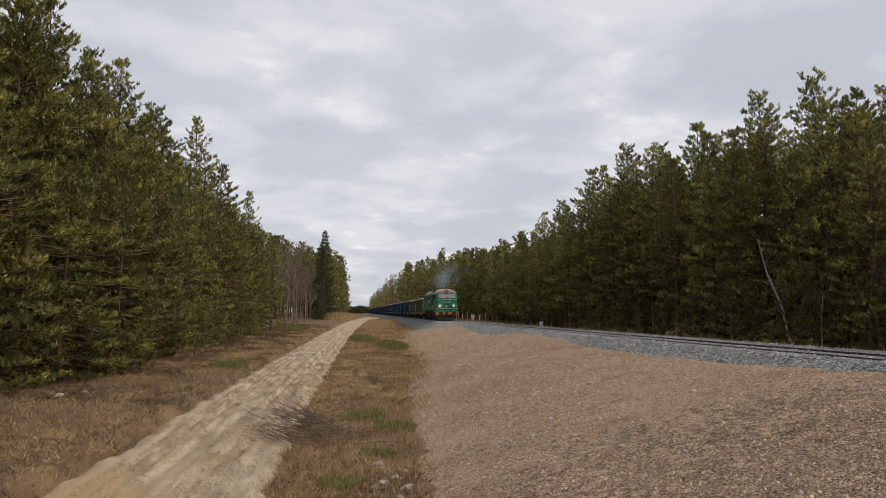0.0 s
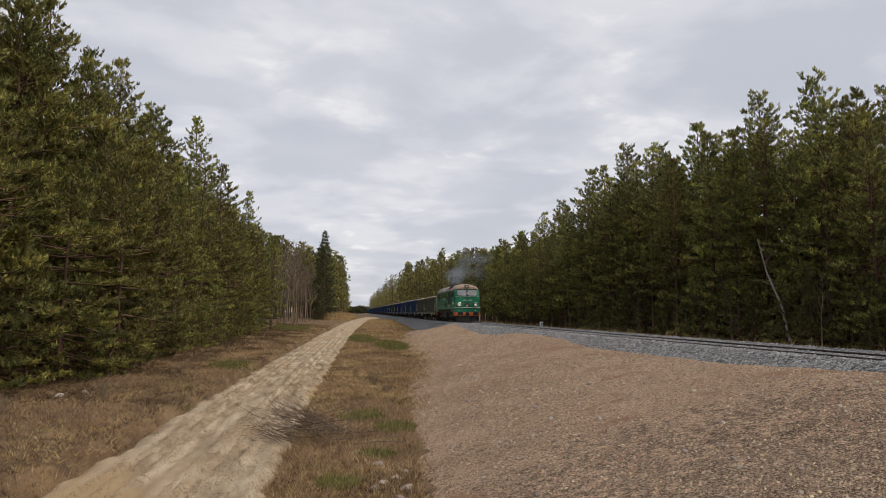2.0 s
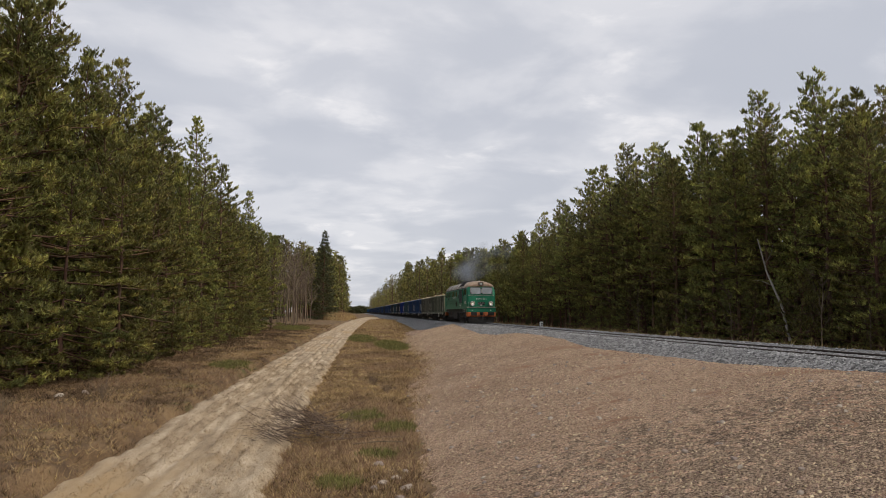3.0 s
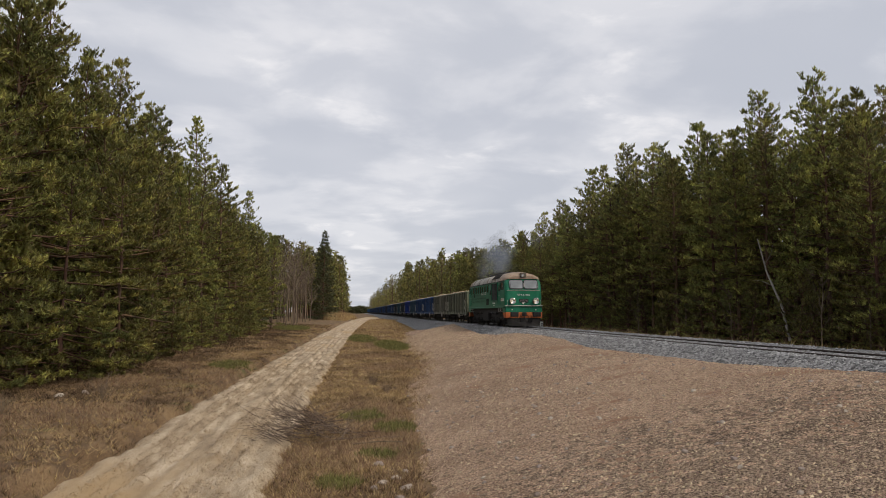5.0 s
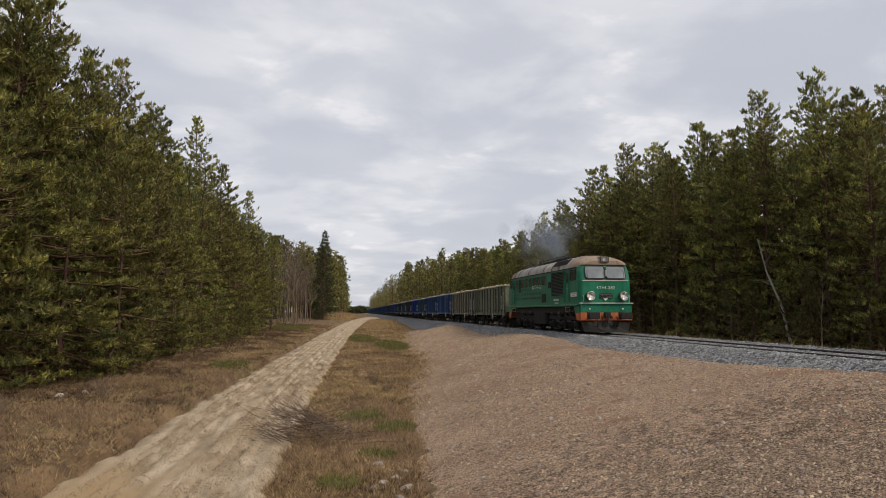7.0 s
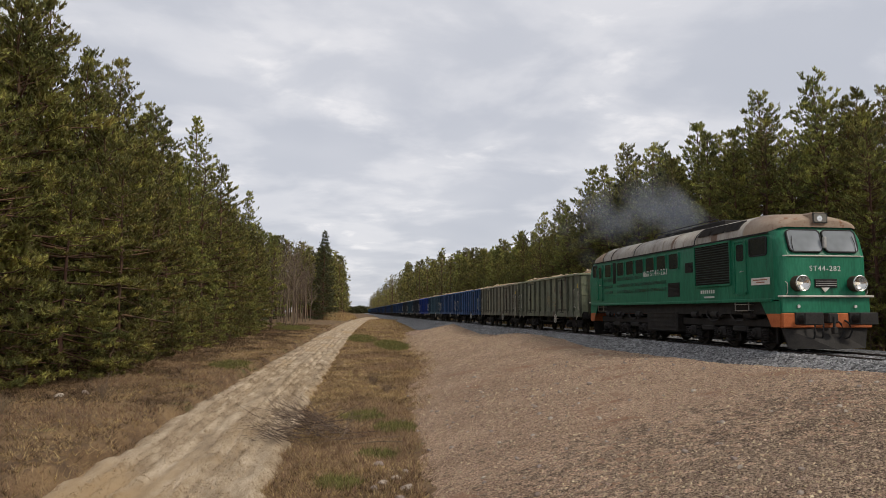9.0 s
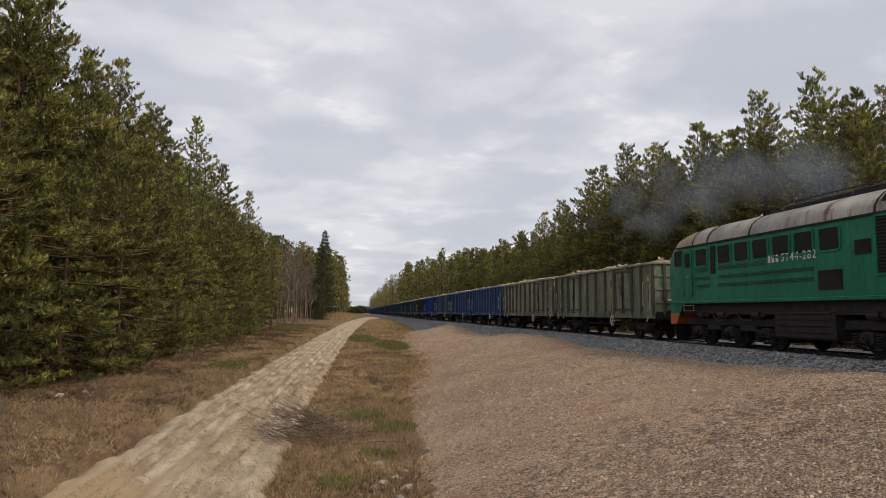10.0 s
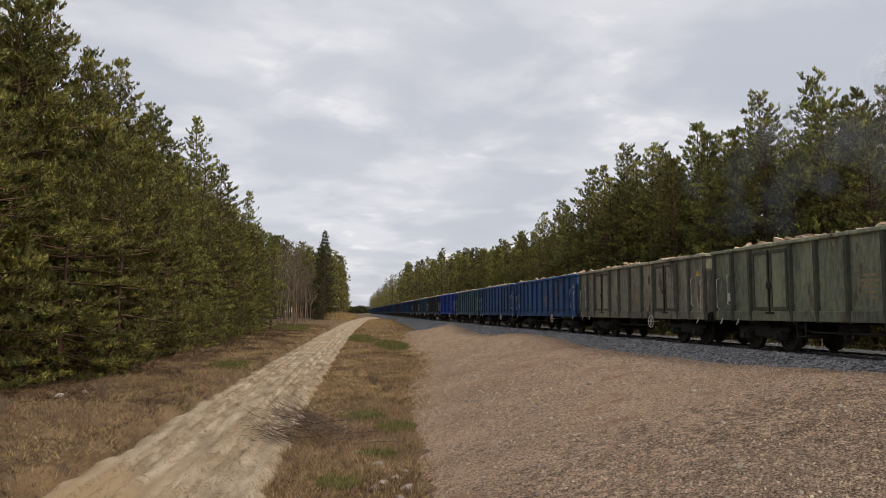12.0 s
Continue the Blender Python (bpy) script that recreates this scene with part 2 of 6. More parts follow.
def build_road():
    us = axis([(-2.1, 2.1, 0.06)])
    vs = axis([(-45, 6, 1.5), (6, 26, 0.09), (26, 40, 0.16), (40, 90, 0.4), (90, 220, 2)])

    def place(u, v):
        edge = 0.35 * fbm(0.0, v, 0.5, 5 if u < 0 else 6)
        w = 1.0 + edge * 0.42 + 0.07 * fbm(0.0, v, 1.7, 21 if u < 0 else 22)
        x = road_x(v) + u * w
        d = abs(u)
        z = road_z(v) + 0.07
        for c, deep in ((-1.25, 0.05), (-0.95, 0.12), (-0.62, 0.10), (-0.2, 0.04), (0.12, 0.05), (0.55, 0.12), (0.9, 0.10), (1.3, 0.05)):
            z -= deep * math.exp(-((u - c - 0.16 * noise.noise((v * 0.22, c * 5, 0))) / 0.10) ** 4) * (0.85 + 0.3 * noise.noise((v * 0.5, c * 9, 2)))
            z += 0.022 * math.exp(-((u - c) / 0.5) ** 2)
        z += 0.03 * fbm(x, v * 0.6, 1.8, 3) + 0.03 * fbm(x, v * 0.12, 5.0, 4) + 0.022 * fbm(x, v * 0.7, 3.6, 14)
        z -= 0.42 * sstep(1.55, 2.1, d)
        return (x, v, z)
    tagged(new("road", sheet("road", us, vs, place, M["sand"])), "pale sandy dirt road with tyre ruts", "road", kind="structure")
    rnd = random.Random(15)
    clods = []
    for _ in range(14000):
        v = 7 + 34 * rnd.random() ** 1.8
        u = rnd.choice((-1.75, -1.1, -0.78, -0.42, 0.35, 0.72, 1.08, 1.65)) + rnd.gauss(0, 0.12)
        x, y, z = place(u, v)
        clods.append((x, y, z, rnd.uniform(0.010, 0.034) * (1 + v / 40) * (1.7 if rnd.random() < 0.06 else 1)))
    tagged(new("sand_clods", scatter_stones("sand_clods", clods, M["sand"], rnd)), "crumbled sand clods along the tyre ruts", "sand", kind="stuff")


def gravel_z(x, y):
    """The tan gravel bank: from its toe beside the road up to a crest before the ballast."""
    tx, cx = toe_x(y), crest_x(y)
    low = road_z(y) - 0.03
    high = float(np.interp(y, (8, 13, 19, 27, 30.5, 34, 39, 43, 48, 54, 60, 67, 72, 80, 90), (1.86, 1.80, 1.56, 1.49, 1.47, 1.70, 1.77, 1.72, 1.45, 1.32, 1.55, 1.84, 1.6, 1.15, 0.8)))
    f = (x - tx) / (cx - tx)
    if f < 0:
        z = low + f * 2.5
    elif f < 1:
        g = f ** 0.72
        z = low + (high - low) * (0.55 * sstep(0, 1, g) + 0.45 * g)
    else:
        z = high - 0.75 * (x - cx)
    k = sstep(0, 0.25, f) * (1 if y < 90 else 0)
    z += k * ((0.09 * fbm(x, y, 0.22, 8)) * sstep(1.0, 0.6, f) + 0.02 * fbm(x, y, 0.9, 9) + 0.016 * fbm(x, y, 4.0, 10))
    z -= 0.5 * sstep(84, 100, y)
    return z


def build_gravel():
    us = axis([(-0.09, 1.0, 0.0115), (1.0, 1.16, 0.02)])
    vs = axis([(-45, 3, 1.5), (3, 14, 0.11), (14, 30, 0.2), (30, 60, 0.4), (60, 110, 1.0)])

    def place(u, v):
        tx, cx = toe_x(v), crest_x(v)
        x = tx + u * (cx - tx) + 0.45 * fbm(u * 3, v, 0.55, 11) * sstep(0.3, 0.0, u)
        return (x, v, gravel_z(x, v))
    bank = tagged(new("gravel_bank", sheet("gravel_bank", us, vs, place, M["gravel"])), "long bank of tan gravel beside the railway", "gravel", kind="structure")
    rnd = random.Random(5)
    bank.data.materials.append(M["damp_gravel"])
    for f in bank.data.polygons:
        x, y, _ = f.center
        if rnd.random() < sstep(15, 7.5, y + 1.5 * fbm(x, y, 0.5, 17)) * sstep(1.5, 4.5, x) * 0.95:
            f.material_index = 1
    rocks = [pebble_mesh("stone", i, M["stone"]) for i in range(5)]
    for _ in range(230):
        v = 4.5 + 22 * rnd.random() ** 1.7
        x = toe_x(v) + (crest_x(v) - toe_x(v)) * rnd.uniform(0.02, 0.97)
        s = rnd.uniform(0.022, 0.048) * (1.6 if rnd.random() < 0.12 else 1)
        ob = part("stone", rnd.choice(rocks), None, bank)
        ob.matrix_basis = pose(x, v, gravel_z(x, v) + s * 0.25, rnd.uniform(0, 40), rnd.uniform(0, 40), rnd.uniform(0, 360)) @ Matrix.Diagonal((s, s * 1.2, s * 0.75, 1))
    spots = []
    for _ in range(80000):
        v = 4.5 + 64 * rnd.random() ** 2.5
        x = toe_x(v) + (min(crest_x(v) + 0.4, 0.9 * v + 0.8) - toe_x(v)) * rnd.random()
        spots.append((x, v, gravel_z(x, v), (0.009 + 0.014 * rnd.random() ** 2) * (1 + v / 30)))
    tagged(new("loose_gravel", scatter_stones("loose_gravel", spots, M["pebble"], rnd)), "loose tan gravel stones on the bank", "gravel", kind="stuff")


def pebble_mesh(name, seed, mat):
    bm = B()
    bmesh.ops.create_icosphere(bm, subdivisions=2, radius=1.0)
    for v in bm.verts:
        k = noise.noise(v.co * 1.1 + Vector((seed * 5.1, 0, 0)))
        v.co *= 1 + 0.45 * k
    me = bpy.data.meshes.new(name)
    bm.to_mesh(me)
    bm.free()
    me.materials.append(mat)
    return me


CHIP = np.array([(1, 0, -0.4), (-0.3, 0.95, -0.4), (-0.9, -0.2, -0.4), (0.1, -1, -0.4), (0.25, 0.2, 0.75), (-0.3, -0.2, 0.6)], float)
CHIPF = np.array([(0, 1, 4), (1, 2, 5), (1, 5, 4), (2, 3, 5), (3, 0, 4), (3, 4, 5)])


def scatter_stones(name, spots, mat, rnd):
    """Many small angular stones in one mesh."""
    g = np.random.default_rng(rnd.randrange(9999))
    k = len(spots)
    p = np.array(spots)
    v = CHIP[None] * g.uniform(0.6, 1.3, (k, 6, 1)) + g.uniform(-0.35, 0.35, (k, 6, 3))
    a = g.uniform(0, 6.28, k)
    c, s = np.cos(a)[:, None], np.sin(a)[:, None]
    v = np.stack([v[..., 0] * c - v[..., 1] * s, v[..., 0] * s + v[..., 1] * c, v[..., 2] * 0.8], -1)
    v = v * p[:, 3, None, None] + p[:, None, :3]
    f = CHIPF[None] + 6 * np.arange(k)[:, None, None]
    return mesh_of(name, v.reshape(-1, 3).tolist(), f.reshape(-1, 3).tolist(), mat)


def ballast_z(d):
    """Height of the ballast at d metres aside of the track's middle."""
    far = d > 0
    d = abs(d)
    top = 0.05 if d < 0.60 else 0.06 if d < 0.86 else 0.035
    return RAIL - top - max(0.0, d - (2.6 if far else 1.65)) * 0.5


def build_track():
    us = axis([(-4.4, -0.9, 0.17), (-0.9, -0.66, 0.06), (-0.66, 0.66, 0.2), (0.66, 0.9, 0.06), (0.9, 4.2, 0.2)])
    vs = axis([(-30, 60, 0.3), (60, 150, 1.2), (150, 700, 12)])
    bed = new("ballast_bed", sheet("ballast_bed", us, vs, lambda u, v: (track_x(v) + u, v, ballast_z(u) + (0.03 if abs(u) > 1.0 else 0.008) * fbm(u, v, 3.0, 13)), M["ballast"], False))
    tagged(bed, "grey crushed stone ballast under the railway track", "ballast", kind="structure")
    rnd = random.Random(8)
    spots = []
    for _ in range(26000):
        v = 8 + 85 * rnd.random() ** 1.5
        u = rnd.uniform(-3.9, -0.92) if rnd.random() < 0.8 else rnd.choice((rnd.uniform(-0.6, 0.6), rnd.uniform(0.92, 3.4)))
        spots.append((track_x(v) + u, v, ballast_z(u) + rnd.uniform(-0.025, 0.01), rnd.uniform(0.02, 0.04) * (1 + v / 60)))
    tagged(new("ballast_stones", scatter_stones("ballast_stones", spots, M["ballast_stone"], rnd)), "loose grey crushed stones on the ballast", "ballast", kind="stuff")
    line = tagged(empty("railway_track"), "single railway track with brown steel rails on concrete sleepers", "railway track", kind="structure")
    prof = [(-0.075, 0), (0.075, 0), (0.075, 0.012), (0.012, 0.03), (0.012, 0.115), (0.036, 0.125), (0.036, 0.15), (0.028, 0.155), (-0.028, 0.155), (-0.036, 0.15), (-0.036, 0.125), (-0.012, 0.115), (-0.012, 0.03), (-0.075, 0.012)]
    vs = axis([(-30, 130, 4), (130, 700, 40)])
    for side in (-0.755, 0.755):
        k = len(prof)
        verts = [(track_x(v) + side + a, v, RAIL - 0.155 + b) for v in vs for a, b in prof]
        faces = [(j * k + i, j * k + (i + 1) % k, (j + 1) * k + (i + 1) % k, (j + 1) * k + i) for j in range(len(vs) - 1) for i in range(k)]
        part("rail", mesh_of("rail", verts, faces, M["rail"]), None, line)
    bm = B()
    box(bm, -1.25, 1.25, -0.13, 0.13, -0.2, 0.0, 0.02)
    me = bpy.data.meshes.new("sleeper")
    bm.to_mesh(me)
    bm.free()
    me.materials.append(M["sleeper"])
    for i in range(240):
        y = -6 + i * 0.6
        ob = part("sleeper", me, None, line)
        ob.matrix_basis = pose(track_x(y), y, RAIL - 0.14, 0, 0, track_turn(y))


# ---- trees ----
def limbs_mesh(name, lines, mat, n=4):
    """Tapered bars along polylines, joined: (points, first radius, last radius)."""
    verts, faces = [], []
    for pts, r0, r1 in lines:
        k0 = len(verts)
        m = len(pts)
        for i, p in enumerate(pts):
            d = (Vector(pts[min(i + 1, m - 1)]) - Vector(pts[max(i - 1, 0)])).normalized()
            q = d.to_track_quat("Z", "Y")
            r = r0 + (r1 - r0) * i / (m - 1)
            for a in range(n):
                c = 2 * math.pi * a / n
                w = q @ Vector((r * math.cos(c), r * math.sin(c), 0))
                verts.append((p[0] + w.x, p[1] + w.y, p[2] + w.z))
        for i in range(m - 1):
            for a in range(n):
                faces.append((k0 + i * n + a, k0 + i * n + (a + 1) % n, k0 + (i + 1) * n + (a + 1) % n, k0 + (i + 1) * n + a))
    return mesh_of(name, verts, faces, mat, True)


def tuft_mesh(name, spots, blades, size, width, mat, g):
    """Needle tufts: spots are rows of place and direction; each tuft is a spray of narrow pointed blades."""
    p = np.array(spots)
    k = len(p)
    pos = np.repeat(p[:, None, :3], blades, 1)
    d = np.repeat(p[:, None, 3:6], blades, 1) + g.normal(0, 0.72, (k, blades, 3))
    d /= np.linalg.norm(d, axis=2, keepdims=True)
    side = np.cross(d, g.normal(0, 0.6, (k, blades, 3)) + np.array((0, 0, 1.0)))
    side /= np.linalg.norm(side, axis=2, keepdims=True) + 1e-9
    ln = size * g.uniform(0.6, 1.25, (k, blades, 1))
    w = width * g.uniform(0.7, 1.3, (k, blades, 1))
    off = g.normal(0, size * 0.20, (k, blades, 3))
    a = pos + off - d * ln * 0.25
    v = np.stack([a - side * w, a + side * w, a + d * ln], 2).reshape(-1, 3)
    f = np.arange(len(v)).reshape(-1, 3)
    return mesh_of(name, v.tolist(), f.tolist(), mat)


def conifer(name, seed, height, bare, spread, gap, tufts, blades, kind="pine", size=0.20, width=0.030, trunk_r=0.16, dead=0, droop=0.0, full=0.6, detail=2):
    """A conifer as a thing: trunk, branches, needles. bare: share of the height with no green; spread: longest limb;
    gap: metres from whorl to whorl; full: how blunt the top is (small: blunt); detail: how many side shoots become wood."""
    rnd, g = random.Random(seed), np.random.default_rng(seed)
    tree = empty(name)
    lean = Vector((rnd.uniform(-0.45, 0.45), rnd.uniform(-0.45, 0.45), 0))
    wob = [Vector((rnd.uniform(-0.12, 0.12), rnd.uniform(-0.12, 0.12), 0)) for _ in range(9)]
    stem = [lean * (i / 8) ** 1.5 + wob[i] * (i / 8) + Vector((0, 0, height * i / 8 - (0.3 if i == 0 else 0))) for i in range(9)]

    def on_stem(h):
        f = min(max(h / height, 0), 0.999) * 8
        i = int(f)
        return stem[i].lerp(stem[i + 1], f - i)
    part("trunk", limbs_mesh("trunk", [(stem, trunk_r, 0.015)], M["bark"], 8), None, tree)
    lines, spots = [], []
    pine = kind == "pine"
    h = height * bare + rnd.uniform(0, gap)
    lobe = [rnd.uniform(0.78, 1.15) for _ in range(7)]
    up = Vector((0, 0, 1))
    while h < height - 0.12:
        rel = (h / height - bare) / (1 - bare)
        if pine:
            reach = spread * min(1.0, 0.62 + 1.4 * rel) * (1 - rel) ** full + 0.22
            rise = (-0.06 - droop * (1 - rel)) + 0.85 * rel ** 2
        else:
            reach = spread * (1 - rel) ** 0.85 + 0.14
            rise = -0.25 + 0.6 * rel
        turn = rnd.uniform(0, 6.28)
        count = rnd.choice((4, 5, 5, 6)) if rel < 0.85 else 4
        for b in range(count):
            az = turn + 6.283 * b / count + rnd.uniform(-0.35, 0.35)
            ln = reach * rnd.uniform(0.5, 1.25) * lobe[int(az * 7 / 6.283) % 7]
            out = Vector((math.cos(az), math.sin(az), rise + rnd.uniform(-0.14, 0.2))).normalized()
            a = on_stem(h + rnd.uniform(-0.12, 0.12))
            curl = rnd.uniform(0.10, 0.34) if pine else 0.1
            sag = rnd.uniform(-0.12, 0.05) - droop * 0.4
            kink = Vector((-math.sin(az), math.cos(az), 0)) * ln * rnd.uniform(-0.16, 0.16)
            pts = [a + out * ln * q + kink * q * q + up * ln * (sag * q + curl * q * q) for q in (0, 0.3, 0.6, 0.85, 1.0)]
            if detail or b % 2:
                lines.append((pts if detail > 2 else [pts[0], pts[2], pts[4]] if detail else [pts[0], pts[4]], 0.010 + 0.014 * ln, 0.006))
            side = Vector((-math.sin(az), math.cos(az), 0))
            q = rnd.uniform(0.25, 0.4) if rel < 0.75 else 0.2
            sign = rnd.choice((-1, 1))
            while q < 1.0:
                f = q * 4
                i = min(int(f), 3)
                p = pts[i].lerp(pts[i + 1], f - i)
                along = (pts[i + 1] - pts[i]).normalized()
                shoot = (0.16 + 0.34 * ln * (1.08 - q) ** 0.8) * rnd.uniform(0.65, 1.25)
                d = (along * rnd.uniform(0.6, 1.0) + side * sign * rnd.uniform(0.5, 1.0) + up * (rnd.uniform(-0.05, 0.3) if pine else rnd.uniform(-0.45, -0.1))).normalized()
                e = p + d * shoot + up * shoot * (0.16 if pine else -0.1)
                if detail > 2 or (detail > 1 and shoot > 0.75):
                    lines.append(([p, e], 0.007, 0.003))
                k = max(2, int(shoot / (size * 0.55)))
                for j in range(k):
                    w = 0.35 + 0.65 * (j + 1) / k
                    o = p.lerp(e, w)
                    spots.append((o.x, o.y, o.z, d.x, d.y, d.z + (0.35 + 0.5 * w if pine else -0.1)))
                sign = -sign
                q += 0.16 / max(ln, 0.5) * rnd.uniform(0.7, 1.3)
            tip = (pts[4] - pts[3]).normalized()
            spots.append((*pts[4], tip.x, tip.y, tip.z + 0.5))
        h += gap * rnd.uniform(0.6, 1.35) * (1 - 0.45 * rel)
    crown = on_stem(height)
    for j in range(5):
        spots.append((crown.x, crown.y, crown.z - 0.1 * j, rnd.uniform(-0.2, 0.2), rnd.uniform(-0.2, 0.2), 1.0))
    if len(spots) > tufts:
        spots = [spots[i] for i in sorted(g.choice(len(spots), tufts, replace=False))]
    for _ in range(dead):
        h = height * rnd.uniform(0.08, max(bare + 0.08, 0.15))
        az = rnd.uniform(0, 6.28)
        a, ln = on_stem(h), rnd.uniform(0.5, 1.9)
        e = a + Vector((math.cos(az), math.sin(az), rnd.uniform(-0.35, 0.25))) * ln
        mid = a.lerp(e, 0.5) + Vector((rnd.gauss(0, 0.06), rnd.gauss(0, 0.06), 0.08))
        lines.append(([a, mid, e], 0.018, 0.005))
        lines.append(([mid, mid + (e - a) * 0.35 + Vector((rnd.gauss(0, 0.15), rnd.gauss(0, 0.15), rnd.gauss(0, 0.1)))], 0.008, 0.003))
    tagged(part("branchwork", limbs_mesh("branchwork", lines, M["bark"], 3), None, tree), kind="stuff")
    part("foliage", tuft_mesh("foliage", spots, blades, size, width, M["needle"] if pine else M["spruce"], g), None, tree)
    return tree


def bare_tree(name, seed, height, mat, spread=0.35):
    """A leafless broadleaf tree: a stem that forks into ever finer twigs."""
    rnd = random.Random(seed)
    tree = empty(name)
    lines = []

    def grow(a, d, ln, r, level):
        b = a + d * ln
        mid = a.lerp(b, 0.5) + Vector((rnd.uniform(-1, 1), rnd.uniform(-1, 1), 0)) * ln * 0.05
        lines.append(([a, mid, b], r, r * 0.55))
        if level == 0:
            return
        for i in range(3 if level > 1 else 4):
            s = rnd.uniform(0.45, 1.0)
            e = (d + Vector((rnd.uniform(-1, 1), rnd.uniform(-1, 1), rnd.uniform(-0.1, 0.7))) * spread * 1.6).normalized()
            grow(a.lerp(b, s), e, ln * rnd.uniform(0.45, 0.68), r * 0.5, level - 1)
    d = Vector((rnd.uniform(-0.06, 0.06), rnd.uniform(-0.06, 0.06), 1))
    stem = [d * height * 0.8 * i / 5 + Vector((rnd.uniform(-0.1, 0.1), rnd.uniform(-0.1, 0.1), 0)) * i * 0.3 for i in range(6)]
    stem[0].z -= 0.3
    part("trunk", limbs_mesh("trunk", [(stem, height * 0.009, height * 0.003)], mat, 6), None, tree)
    for i in range(16):
        f = rnd.uniform(1.5, 5)
        j = min(int(f), 4)
        az = rnd.uniform(0, 6.28)
        grow(stem[j].lerp(stem[j + 1], f - j), Vector((math.cos(az) * 0.6, math.sin(az) * 0.6, 0.8)).normalized(), height * rnd.uniform(0.1, 0.2), height * 0.0028, 2)
    tagged(part("branchwork", limbs_mesh("branchwork", lines, M["twig"], 3), None, tree), kind="stuff")
    return tree


def left_edge(y):
    near = -11.6 + 0.055 * y + bend(min(y, 130)) * 0.55
    return near if y < 130 else min(near + 6.3 * sstep(145, 290, y), max(0.026 * y - 2.9, 0.9))


def right_edge(y):
    return track_x(y) + 10.5 - 4.0 * sstep(130, 260, y)


def ground_at(x, y):
    return base_z(x, min(y, 400.0))


def plant(ob, x, y, s, turn, label="", category="tree", group="", sink=0.05):
    t = copy_thing(ob, pose(x, y, ground_at(x, y) - sink, 0, 0, turn))
    t.scale = (s, s, s)
    tagged(t, label, category, group)
    return t


def tops(y, side):
    """How high the crowns stand along the wood's edge."""
    if side < 0:
        return float(np.interp(y, (22, 34, 44, 50, 61, 74, 85, 98, 130, 200), (17.2, 17, 16.8, 15.6, 17.2, 15.6, 15.2, 13.2, 14.5, 18)))
    return float(np.interp(y, (12, 31, 36, 42, 51, 62, 72, 87, 112, 137, 190, 300), (13.4, 13.4, 15.0, 15.8, 16.6, 17.0, 16.4, 14.2, 13.8, 15.2, 17.5, 19.5)))


